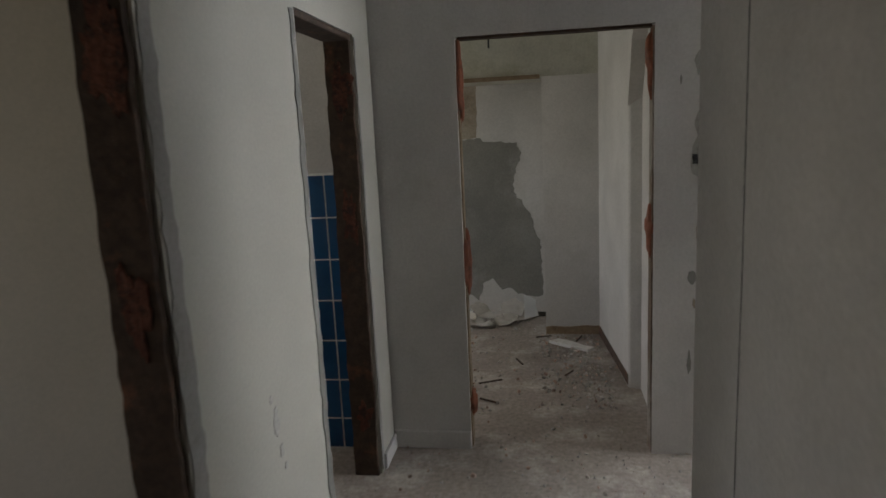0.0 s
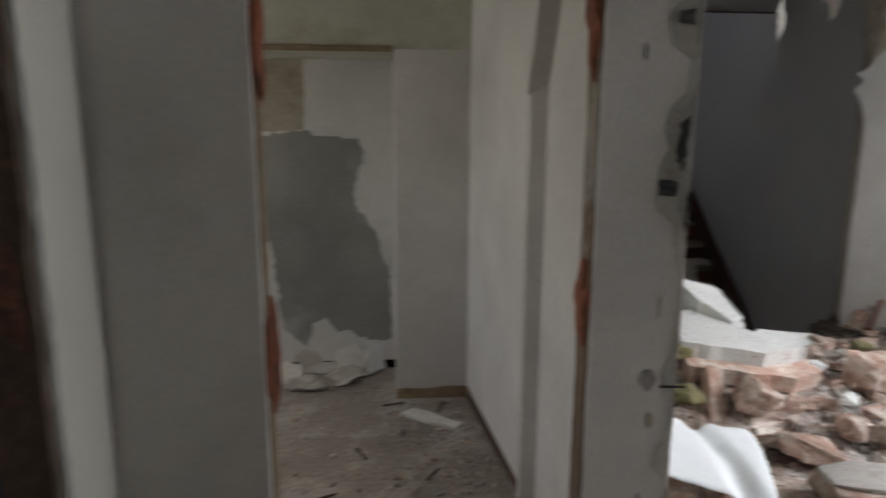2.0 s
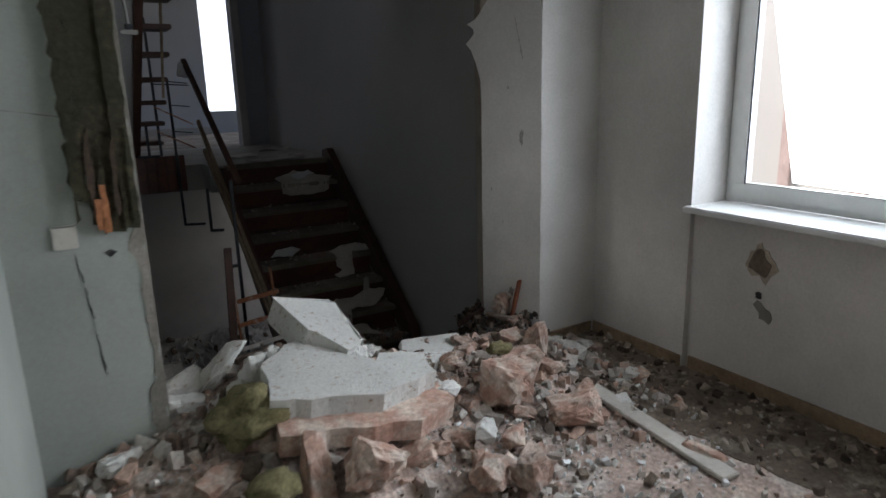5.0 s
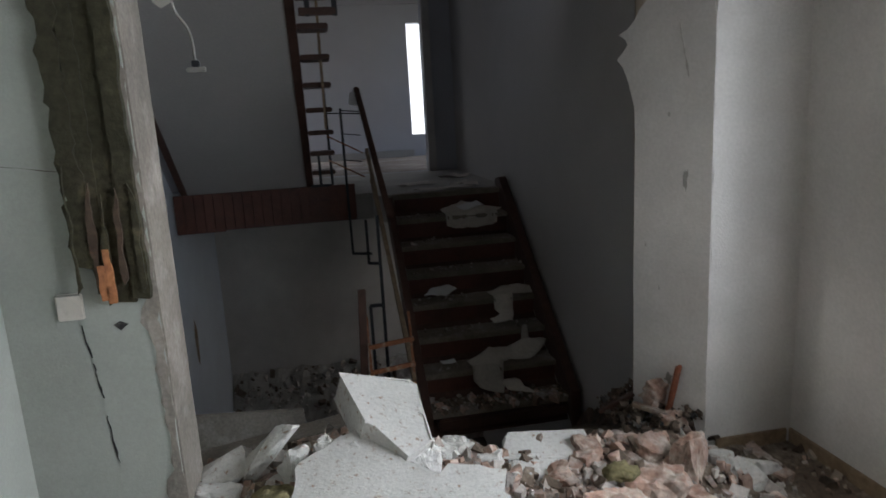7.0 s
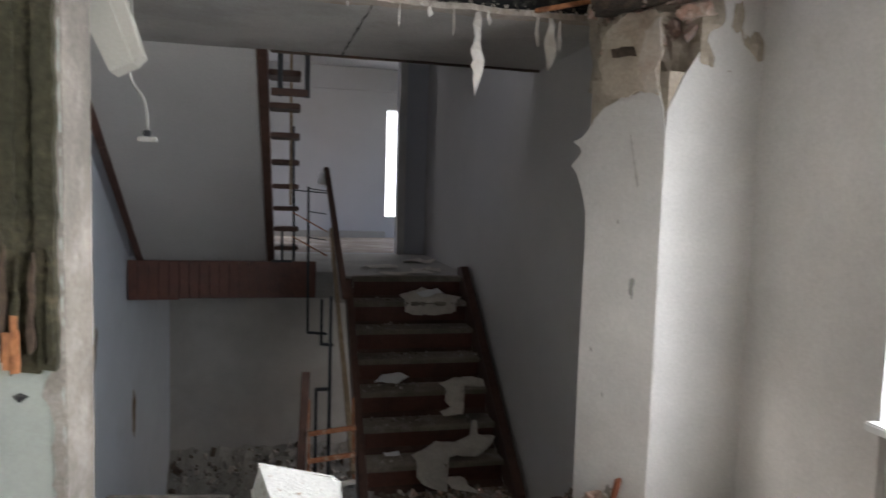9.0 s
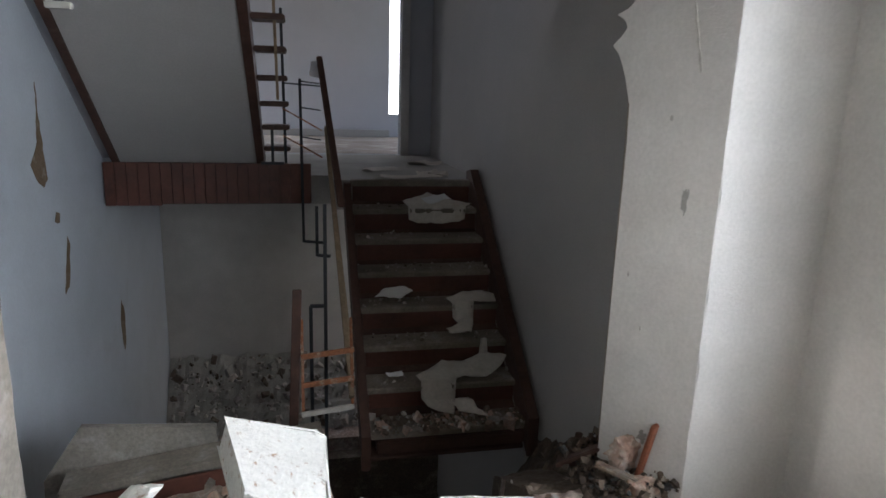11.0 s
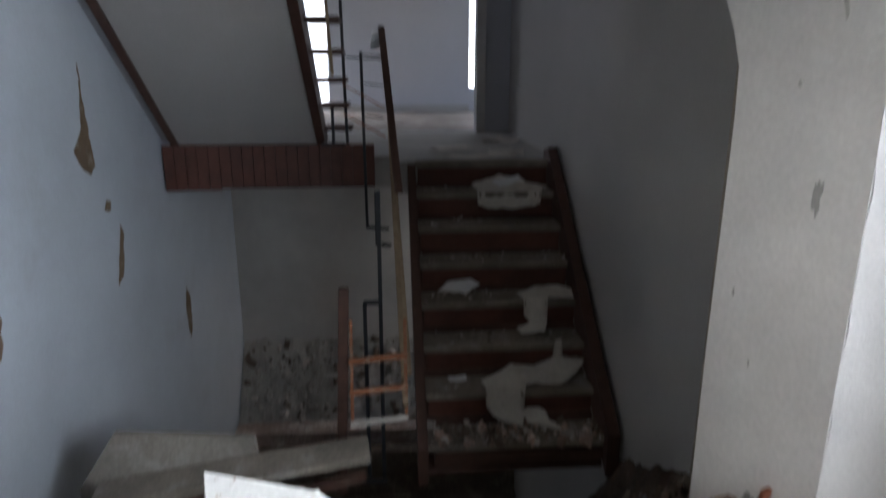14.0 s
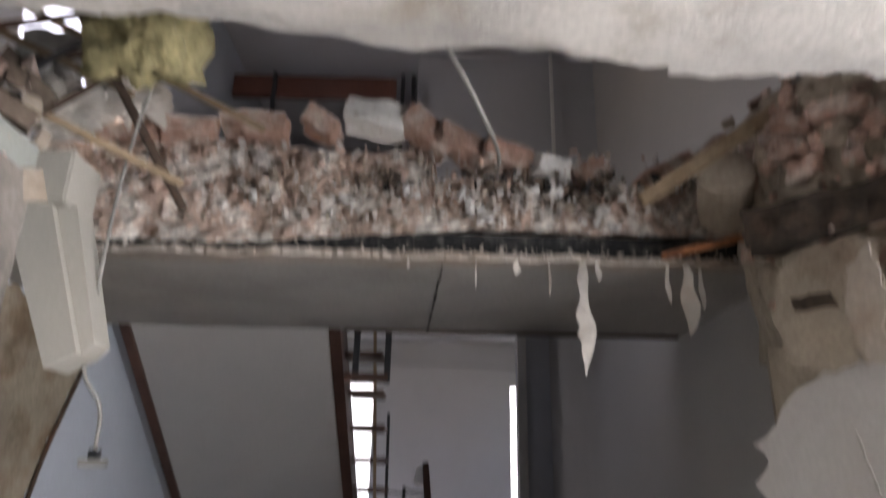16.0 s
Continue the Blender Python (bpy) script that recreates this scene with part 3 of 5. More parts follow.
tm = box(-0.0508, 0.0508, -0.009, 0.0, -0.1020, 0.1020, 0.001)
first = part("tile", tm, TILE, tiled)
first.location = (-0.379 - 0.0542, 2.887, 1.425 - 0.1055)
k = 0
for i in range(-3, 14):
    for j in range(7):
        if (i, j) == (0, 0):
            continue
        x = -0.379 - 0.0542 - 0.1085 * i
        if x > -0.16 or x < -1.85:
            continue
        o = new("tile", first.data)
        o.parent = tiled
        o.location = (x, 2.887, 1.425 - 0.1055 - 0.211 * j)
for k, (x, z) in enumerate(((-0.62, 1.72), (-0.60, 1.78), (-0.56, 1.66), (-0.52, 1.58), (-0.49, 1.62), (-0.40, 1.77), (-0.42, 1.80), (-0.65, 1.90), (-0.47, 1.60), (-0.36, 1.57))):
    edge_patch("paint_fleck", "y", 2.9, blob(x, z, 0.011, 0.014, k), PLASTER_PALE, "flaked spot in the paint", 120 + k, 0.0005, 0.012, -0.002)
hook = thing("towel_hook", "small chrome towel hook on blue tiles", "hook", (-0.43, 2.878, 1.2))
part("plate", box(-0.437, -0.423, 2.866, 2.878, 1.20, 1.22, 0.002), STEEL, hook)
part("peg", beam((-0.43, 2.87, 1.21), (-0.40, 2.845, 1.205), 0.008, 0.008, 0.002), PVC, hook)

# ---- back room ----
edge_patch("torn_grey_plaster", "y", 5.45, [(-0.6, 1.50), (-0.09, 1.50), (0.22, 1.54), (0.31, 1.50), (0.56, 1.49), (0.60, 1.40), (0.53, 1.20), (0.52, 1.07), (0.66, 0.88), (0.75, 0.58), (0.755, 0.15), (0.60, 0.14), (0.46, 0.22), (0.40, 0.20), (0.32, 0.31), (0.23, 0.26),
    (0.19, 0.10), (0.04, 0.24), (0.0, 0.60), (-0.02, 0.82), (-0.10, 0.85), (-0.18, 0.77), (-0.6, 0.80)], PLASTER, "bare grey plaster under torn wallpaper", 130, 0.012, 0.03, -0.003)
edge_patch("torn_brown_plaster", "y", 5.45, [(-0.6, 1.50), (0.22, 1.54), (0.235, 1.97), (-0.6, 1.97)], PLASTER_BROWN, "bare brownish plaster", 131, 0.006, 0.05, -0.0025)
structure("niche_ledge", box(-1.9, 0.77, 4.79, 4.812, 1.955, 1.985, 0.004), WOOD_PALE, "thin pale ledge over the niche", "trim")
structure("chimney_foot_strip", plate("y", 4.80, 4.81, ragged([(0.78, 0.0), (1.19, 0.0), (1.19, 0.07), (0.78, 0.06)], 0.05, 0.005, 133)), WOOD_PALE, "bare brown strip where a baseboard was", "trim")
structure("wall_foot_strip", beam((1.186, 4.80, 0.035), (1.279, 3.75, 0.045), 0.008, 0.07, 0.002), WOOD_ROT, "red-brown strip where a baseboard was", "trim")
wire = link("ceiling_wire", beam((0.45, 4.2, H), (0.452, 4.19, 2.12), 0.012, 0.012, 0.003), STEEL)
tagged(wire, "short black wire hanging from the ceiling", "wire")


def scrap(name, cx, cy, w, d, z=0.004, curl=0.05, seed=0, mat=PAPER_OLD, turn=0.0, ground=None, label="torn scrap of white wallpaper", category="paper scrap", group="paper scraps"):
    """A sheet with a torn outline, curled and lying on what is under it."""
    rng = random.Random(seed)
    n = 12
    bm = bmesh.new()
    bmesh.ops.create_grid(bm, x_segments=n, y_segments=n, size=0.5)
    cut = [1.12 - 0.62 * abs(noise.noise((math.cos(a * math.pi / 8) * 1.3 + seed, math.sin(a * math.pi / 8) * 1.3, seed * 0.7))) * 1.6 for a in range(16)]
    for v in bm.verts:
        x, y = v.co.x * 2, v.co.y * 2
        a = math.atan2(y, x) / (math.pi / 8) % 16
        i = int(a)
        r = cut[i % 16] * (1 - a + i) + cut[(i + 1) % 16] * (a - i)
        r *= 1 / max(1e-6, max(abs(x), abs(y)) ** 0 * 1.0)
        r *= 0.35 + 0.65 * max(abs(x), abs(y), 1e-6) / max(1e-6, math.hypot(x, y))
        px, py = x * r * w / 1.8, y * r * d / 1.8
        c, s = math.cos(turn), math.sin(turn)
        wx, wy = cx + px * c - py * s, cy + px * s + py * c
        lift = curl * (0.5 + noise.noise((x * 1.1 + seed, y * 1.1, seed * 1.9))) * (x * x + y * y) * 0.6
        base = ground(wx, wy) if ground else z
        v.co = (wx, wy, base + 0.004 + max(0.0, lift))
    top = bm.faces[:]
    ret = bmesh.ops.solidify(bm, geom=top, thickness=0.002)
    ob = link(name, bm, mat, smooth=True)
    return tagged(ob, label, category, group)


for k, (x, y, w, d, cu, tu) in enumerate(((0.30, 5.30, 0.36, 0.20, 0.02, 0.2), (0.56, 5.25, 0.28, 0.20, 0.03, 0.9), (0.08, 5.15, 0.36, 0.22, 0.02, -0.4), (-0.15, 5.2, 0.35, 0.3, 0.02, 0.3), (0.45, 5.12, 0.26, 0.18, 0.06, 1.4), (0.22, 4.95, 0.30, 0.10, 0.08, 0.1))):
    scrap("paper_scrap", x, y, w, d, 0.006, cu, 10 + k, PAPER_OLD, tu)
pn = link("leaning_paper", plate("y", 0, 0.004, ragged([(0, 0), (0.14, 0.02), (0.15, 0.16), (0.05, 0.22)], 0.05, 0.01, 3)), PAPER)
pn.matrix_world = pose(0.60, 5.18, 0.004, -28, 0, 30)
tagged(pn, "stiff piece of torn wallpaper leaning in the niche", "paper scrap")
for k, (x, y, rx, rz, s) in enumerate(((0.40, 5.30, -35, -20, 0.9), (0.20, 5.28, -50, 50, 0.8), (0.02, 5.10, -60, 10, 0.8), (0.50, 5.10, -65, 70, 0.6), (-0.1, 4.98, -70, 30, 0.7))):
    bm = plate("y", 0, 0.003, ragged([(0, 0), (0.20 * s, 0.01), (0.22 * s, 0.12 * s), (0.10 * s, 0.20 * s), (-0.03, 0.13 * s)], 0.04, 0.012, 60 + k))
    lf = link("leaning_paper", bm, PAPER_OLD)
    lf.matrix_world = pose(x, y, 0.006, rx, 0, rz)
    tagged(lf, "curled piece of torn wallpaper under the niche", "paper scrap", "paper scraps")
pl = link("plaster_board_piece", plate("z", 0.006, 0.026, ragged([(0.80, 4.57), (1.07, 4.36), (1.12, 4.42), (0.87, 4.62)], 0.07, 0.008, 4)), BLOCK)
tagged(pl, "flat white piece of plaster on the dusty floor", "plaster piece")


def chunk(bm, x, y, z, s, rng, flat=0.7, mat_index=0):
    """One angular broken piece, added to bm."""
    own = bmesh.new()
    for c in range(8):
        own.verts.new((((c & 1) - 0.5) * rng.uniform(0.8, 1.7), ((c >> 1 & 1) - 0.5) * rng.uniform(0.8, 1.7), ((c >> 2) - 0.5) * rng.uniform(0.8, 1.7)))
    hull = bmesh.ops.convex_hull(own, input=own.verts)
    bmesh.ops.delete(own, geom=[v for v in own.verts if not v.link_faces], context="VERTS")
    m = Matrix.LocRotScale((x, y, z), Euler((rng.uniform(0, 6), rng.uniform(0, 6), rng.uniform(0, 6))), None) @ Matrix.Diagonal((s, s * rng.uniform(0.5, 0.9), s * rng.uniform(0.35, flat), 1))
    base = len(bm.verts)
    own.transform(m)
    vs = {v: bm.verts.new(v.co) for v in own.verts}
    for fc in own.faces:
        bm.faces.new([vs[v] for v in fc.verts]).material_index = mat_index
    own.free()


def debris(name, n, place, sizes, mats, label, seed=0):
    """Crumbs strewn over a surface. place: a function of a random source that gives x, y and the ground's height."""
    rng = random.Random(seed)
    bm = bmesh.new()
    for _ in range(n):
        x, y, z = place(rng)
        s = sizes[0] * (sizes[1] / sizes[0]) ** (rng.random() ** 2.2)
        chunk(bm, x, y, z + s * 0.15, s, rng, 0.7, rng.randrange(len(mats)))
    return tagged(link(name, bm, mats), label, "rubble", kind="stuff")


def back_room_place(r):
    if r.random() < 0.45:
        return 0.75 + abs(r.gauss(0, 0.22)) if r.random() < 0.5 else 1.17 - abs(r.gauss(0, 0.15)), r.uniform(3.4, 4.78), 0.0
    return r.uniform(-0.8, 1.2), r.uniform(3.0, 5.4), 0.0


debris("floor_crumbs_back_room", 2200, back_room_place, (0.003, 0.022), [MORTAR, BRICK_ISLE, PLASTER_PALE, MORTAR], "plaster crumbs strewn on the floor", 5)
debris("floor_crumbs_corridor", 450, lambda r: (r.uniform(0.0, 1.5), r.uniform(1.8, 3.0), 0.0), (0.003, 0.02), [MORTAR, BRICK_ISLE, PLASTER_PALE], "plaster crumbs along the doorway", 6)
for k, (x, y, a, l) in enumerate(((0.35, 3.75, 0.4, 0.16), (0.62, 4.1, 2.0, 0.12), (0.9, 3.9, 1.0, 0.1), (0.5, 3.45, 2.7, 0.13), (0.7, 4.7, 0.2, 0.12), (1.0, 4.9 - 0.3, 1.2, 0.14))):
    tw = link("wood_splinter", beam((x, y, 0.008), (x + l * math.cos(a), y + l * math.sin(a), 0.012), 0.012, 0.008, 0.002), WOOD_ROT)
    tagged(tw, "dark splinter of wood on the floor", "splinter", "splinters on the floor")

# ---- window of the demolished room ----
win = tagged(new("window_1"), "white plastic window with two sashes in a deep reveal", "window", kind="structure")
win.location = (4.75, 3.3, 0.9)
bpy.context.view_layer.update()
for nm, b in (("frame_rail", (4.90, 4.97, 2.12, 4.45, 0.925, 0.975)), ("frame_rail", (4.90, 4.97, 2.12, 4.45, 2.25, 2.3)), ("frame_stile", (4.90, 4.97, 4.40, 4.45, 0.975, 2.25)), ("frame_stile", (4.90, 4.97, 2.12, 2.17, 0.975, 2.25)), ("mullion", (4.90, 4.97, 3.30, 3.38, 0.975, 2.25))):
    part(nm, box(*b, 0.006), PVC, win)
for y0, y1 in ((3.38, 4.40), (2.17, 3.30)):
    sash = part("sash", box(4.885, 4.95, y0 - 0.012, y1 + 0.012, 0.96, 1.035, 0.008), PVC, win)
    for b in ((4.885, 4.95, y0 - 0.012, y1 + 0.012, 2.19, 2.262), (4.885, 4.95, y0 - 0.012, y0 + 0.07, 1.035, 2.19), (4.885, 4.95, y1 - 0.07, y1 + 0.012, 1.035, 2.19)):
        part("sash_bar", box(*b, 0.008), PVC, sash)
    pane = part("pane", box(4.915, 4.921, y0 + 0.06, y1 - 0.06, 1.02, 2.2), GLASS, win, "clear glass")
    pane.visible_shadow = False
    for y in (y1 - 0.076, y0 + 0.07):
        part("gasket", box(4.883, 4.89, y, y + 0.006, 1.03, 2.195), STEEL, sash)
part("handle", box(4.85, 4.885, 3.41, 3.43, 1.5, 1.62, 0.004), PVC, win)
structure("window_sill", box(4.575, 4.90, 2.08, 4.47, 0.893, 0.925, 0.006), PVC, "dusty white window sill", "window sill")
for x0, x1, y0, y1 in ((4.645, 4.66, 2.14, 4.43), (4.61, 4.625, 4.455, 5.15), (4.61, 4.625, -0.6, 2.1)):
    structure("baseboard", box(x0, x1, y0, y1, 0.0, 0.075, 0.004), WOOD_PALE, "dusty beige baseboard", "baseboard")
structure("baseboard", box(4.23, 4.6, 5.143, 5.157, 0.0, 0.075, 0.004), WOOD_PALE, "dusty beige baseboard", "baseboard")
edge_patch("wall_hole", "x", 4.66, [(4.13, 0.67), (4.11, 0.74), (4.05, 0.79), (4.0, 0.73), (3.95, 0.67), (3.99, 0.63), (4.01, 0.58), (4.05, 0.63), (4.09, 0.62)], PLASTER_BROWN, "broken brown hole in the plaster", 140, 0.01, 0.025, -0.004)
edge_patch("wall_hole_core", "x", 4.656, [(4.11, 0.66), (4.09, 0.73), (4.05, 0.765), (3.99, 0.69), (4.02, 0.62)], DARK_DIRT_VOID, "dark broken core of the hole", 141, 0.01, 0.02, -0.003)
edge_patch("plaster_chip", "x", 4.66, [(4.07, 0.47), (4.05, 0.50), (4.01, 0.47), (3.97, 0.45), (3.98, 0.39), (4.03, 0.41)], PLASTER, "small chip in the plaster", 142, 0.01, 0.02, -0.003)
edge_patch("plaster_chip", "x", 4.66, [(4.06, 0.51), (4.03, 0.51), (4.03, 0.54), (4.06, 0.54)], BLACK_DIRT_SHADE, "dark drill hole", 143, 0.005, 0.01, -0.003)

# ---- outside the windows ----
structure("ground", wall_mesh("z", -1.6, -1.5, -400, 400, -400, 400, [(-3.3, 5.1, -2.5, 15.1)]), GRASS, "rough ground outside", "ground")
house = thing("neighbour_house", "pale rendered house with red window surrounds across the yard", "house", (13.5, 6, -1.5))
hw = [(y, y + 1.0, z, z + 1.5) for y in (0.6, 3.4, 7.4, 10.2) for z in (-0.4, 2.5)]
part("wall", wall_mesh("x", 12.0, 12.3, -4, 40, -1.5, 5.6, hw), FACADE, house)
part("wall", wall_mesh("y", 39.8, 40.0, 12.3, 20, -1.5, 5.6), FACADE, house)
part("wall", wall_mesh("y", -4.0, -3.8, 12.3, 20, -1.5, 5.6), FACADE, house)
part("roof", plate("y", -4.4, 40.4, [(11.5, 5.5), (20.5, 5.5), (16.0, 9.0)]), ROOF, house)
for y0, y1, z0, z1 in hw:
    w = part("window", box(12.12, 12.16, y0, y1, z0, z1), PVC, house)
    # panes take the pale wall colour in place of glass, as if overexposed
    part("pane", box(12.10, 12.115, y0 + 0.1, y1 - 0.1, z0 + 0.1, z1 - 0.1), FACADE, w)
    for yy in (y0 - 0.2, y1):
        part("surround", box(11.94, 12.0, yy, yy + 0.2, z0 - 0.15, z1 + 0.15, 0.01), FACADE_TRIM, w)

for x0, x1 in ((0.6, 2.3), (4.0, 5.5)):
    structure("backdrop", box(x0, x1, 15.3, 15.32, 0.4, 3.8), WHITE_SKY, "white overcast sky outside the far windows", "backdrop")

# ---- the wall stub ----
stub = thing("fibre_board", "mossy decayed fibre boards hanging on the wall stub", "fibre board", (1.9, 4.77, 1.1))
for k, (x0, x1, z) in enumerate(((1.79, 1.845, 1.22), (1.84, 1.885, 1.13), (1.88, 1.945, 1.10), (1.94, 1.99, 1.11))):
    part("board", plate("y", 4.745 + 0.006 * (k % 3), 4.779, ragged([(x0, z), (x1, z - 0.01), (x1 + 0.004, H), (x0 - 0.006 * (k == 0), H)], 0.035, 0.012 if k == 0 else 0.005, 150 + k)), MOSS, stub)
strips = random.Random(91)
for k in range(5):
    x, w = 1.775 + 0.20 * strips.random(), strips.uniform(0.008, 0.022)
    z = 1.10 + strips.random() * 0.9 if k > 6 else 1.07 + 0.10 * strips.random()
    bark = plate("y", 4.733 + 0.006 * strips.random(), 4.747, ragged(ragged([(x, z), (x + w, z + 0.02), (x + w, z + strips.uniform(0.15, 0.4)), (x, z + strips.uniform(0.12, 0.35))], 0.06, 0.007, 190 + k), 0.02, 0.003, 210 + k))
    part("fibre_strip", bark, WOOD_ROT if k in (1, 4) else MOSS, stub)
for k, (x, z0, z1) in enumerate(((1.875, 1.10, 1.27), (1.855, 1.11, 1.22))):
    part("splinter", plate("y", 4.735, 4.746, ragged([(x, z0), (x + 0.022, z0), (x + 0.02, z1), (x, z1)], 0.03, 0.004, 160 + k)), WOOD_ORANGE, stub, "fresh orange wood")
sw = thing("switch_plate", "old cream switch plate on the wall", "switch", (1.745, 4.775, 1.09))
part("plate", box(1.708, 1.786, 4.768, 4.779, 1.05, 1.135, 0.004), PAPER_OLD, sw)
part("rim", box(1.712, 1.782, 4.765, 4.7685, 1.128, 1.134, 0.001), PLASTER, sw)
structure("stub_end", plate("x", 2.0, 2.006, ragged([(4.785, 0.0), (5.055, 0.0), (5.055, 2.5), (4.785, 2.5)], 0.06, 0.004, 170)), DARK_PLASTER, "bare grey plaster on the end of the wall stub", "plaster patch")
edge_patch("bare_strip", "y", 4.78, [(1.955, 0.1), (2.0, 0.1), (2.0, 2.5), (1.985, 2.5), (1.975, 1.1), (1.94, 1.02), (1.97, 0.95), (1.975, 0.5), (1.94, 0.42)], DARK_PLASTER, "bare plaster along the edge of the stub", 171, 0.008, 0.03, -0.003)
for k, (x, z0, z1) in enumerate(((1.77, 0.92, 1.03), (1.785, 0.78, 0.90), (1.80, 0.55, 0.72))):
    edge_patch("fine_crack", "y", 4.78, [(x + 0.012, z0), (x + 0.0145, z0), (x + 0.004, (z0 + z1) / 2), (x + 0.0005, z1), (x - 0.002, z1), (x + 0.001, (z0 + z1) / 2)], BLACK_DIRT_SHADE, "fine crack in the paint", 172 + k, 0.004, 0.02, -0.002)
edge_patch("fine_crack", "y", 4.78, [(1.55, 1.545), (1.82, 1.50), (1.82, 1.502), (1.55, 1.549)], WOOD_ROT, "fine crack in the paint", 176, 0.002, 0.03, -0.002)
edge_patch("chip", "y", 4.78, [(1.86, 1.02), (1.88, 1.0), (1.905, 1.02), (1.88, 1.03)], BLACK_DIRT_SHADE, "dark chip in the paint", 177, 0.004, 0.02, -0.002)
casing = thing("cable_casing", "white box casing hanging loose from the broken ceiling", "casing", (1.95, 5.3, 2.6))
part("box", plate("y", 5.25, 5.37, [(1.81, 2.50), (1.94, 2.51), (2.09, 2.10), (2.015, 2.06)]), PAINT_CREAM, casing)
part("cover", plate("y", 5.27, 5.36, [(1.942, 2.51), (2.0, 2.51), (2.12, 2.13), (2.092, 2.10)]), PAINT_CREAM, casing)
part("bracket", beam((1.88, 5.04, 2.545), (1.88, 5.24, 2.545), 0.04, 0.03, 0.003), WOOD_ROT, casing)
part("head", box(1.78, 1.99, 5.22, 5.38, 2.505, 2.66, 0.006), PAINT_CREAM, casing)


def tube(name, pts, r, mat, label, category, parent=None):
    cu = bpy.data.curves.new(name, "CURVE")
    cu.dimensions, cu.bevel_depth, cu.bevel_resolution = "3D", r, 2
    sp = cu.splines.new("BEZIER")
    sp.bezier_points.add(len(pts) - 1)
    for b, p in zip(sp.bezier_points, pts):
        b.co = p
        b.handle_left_type = b.handle_right_type = "AUTO"
    cu.materials.append(mat)
    o = new(name, cu)
    if parent:
        o.parent = parent
        o.matrix_parent_inverse = parent.matrix_world.inverted()
        return o
    return tagged(o, label, category)


cable = thing("hanging_cable", "grey cable hanging from the broken ceiling with a bare socket end", "cable", (2.1, 5.4, 1.84))
tube("cord", [(2.16, 5.3, 3.1), (2.10, 5.3, 2.7), (2.07, 5.33, 2.3), (2.06, 5.37, 2.06), (2.10, 5.4, 1.98), (2.11, 5.4, 1.87)], 0.0055, CABLE, "", "", cable)
part("carrier", beam((1.88, 5.02, 2.56), (2.165, 5.32, 3.10), 0.022, 0.018, 0.003), WOOD_ROT, cable, "dark lath that the cable hangs from")
part("terminal", box(2.075, 2.145, 5.385, 5.415, 1.825, 1.845, 0.003), CABLE, cable)
part("terminal", box(2.095, 2.125, 5.39, 5.41, 1.845, 1.87, 0.003), STEEL, cable)

# ---- stairs ----
RISE, RUN, TOPZ, TOPY = 0.206, 0.25, 0.88, 8.87


def stair_height(x, y):
    i = max(0, math.ceil((TOPY - y) / RUN - 1e-6))
    return TOPZ - RISE * i


stair = thing("staircase", "dark red-brown wooden staircase with dusty treads, broken at the bottom", "staircase", (3.78, 8.2, -0.65))
for i in range(8):
    z, y = TOPZ - RISE * i, TOPY - RUN * i
    if i:
        part("tread", box(3.2, 4.265, y - 0.035, y + RUN, z - 0.045, z, 0.008), TREAD, stair, "dusty wooden tread")
    else:
        part("nosing", box(3.2, 4.265, y - 0.035, y + 0.06, z - 0.05, z + 0.004, 0.008), TREAD, stair, "dusty edge board of the landing")
    if i < 7:
        part("riser", box(3.22, 4.262, y, y + 0.018, z - RISE, z - 0.045), WOOD_RED, stair, "red-brown riser")
part("front_beam", box(3.24, 4.26, TOPY - RUN * 7 - 0.06, TOPY - RUN * 7 + 0.03, -0.70, -0.61, 0.012), WOOD_DARK, stair, "bare dark beam under the last tread")
part("stringer", plate("x", 4.265, 4.34, [(9.0, 0.95), (8.86, 0.98), (7.02, -0.50), (7.02, -0.78), (9.0, 0.80)]), WOOD_DARK, stair)
part("stringer", plate("x", 3.14, 3.2, [(8.95, 0.86), (8.8, 0.86), (7.05, -0.56), (7.05, -0.80), (8.95, 0.74)]), WOOD_DARK, stair)
part("underside", plate("x", 3.2, 4.265, [(8.9, 0.72), (7.1, -0.74), (7.1, -0.76), (8.9, 0.70)]), WOOD_DARK, stair)

rail = thing("stair_railing", "black steel railing with a wooden handrail, bent and broken", "railing", (3.0, 7.9, -0.3))
part("handrail", beam((2.955, 9.05, 1.90), (3.06, 7.75, 0.84), 0.05, 0.035, 0.008), WOOD_DARK, rail, "dark wooden handrail")
part("slat", beam((3.0, 8.9, 1.32), (3.07, 6.95, -0.22), 0.03, 0.05, 0.004), WOOD_PALE, rail, "pale dusty wooden slat")
part("slat", beam((3.02, 8.85, 1.05), (3.10, 7.3, -0.2), 0.03, 0.04, 0.004), WOOD_PALE, rail)
for p, q in (((2.80, 9.08, 0.29), (2.79, 9.08, 1.72)), ((2.80, 9.08, 0.30), (2.98, 9.0, 0.30)), ((2.66, 9.08, 1.0), (2.645, 9.05, 2.28)), ((2.645, 9.07, 1.0), (2.45, 9.07, 1.0)), ((2.55, 9.07, 1.0), (2.55, 9.07, 1.3)),
             ((2.90, 8.3, 0.35), (2.90, 8.3, 0.75)), ((2.90, 8.3, 0.36), (3.0, 8.25, 0.36)), ((2.935, 7.5, 0.9), (2.93, 7.45, -1.0)), ((2.835, 7.5, 0.2), (2.835, 7.45, -1.0)), ((2.83, 7.5, 0.2), (2.94, 7.5, 0.2)), ((2.75, 7.4, -1.0), (2.95, 7.4, -1.0))):
    part("post", beam(p, q, 0.024, 0.024, 0.003, (0, 1, 0.01)), STEEL, rail)
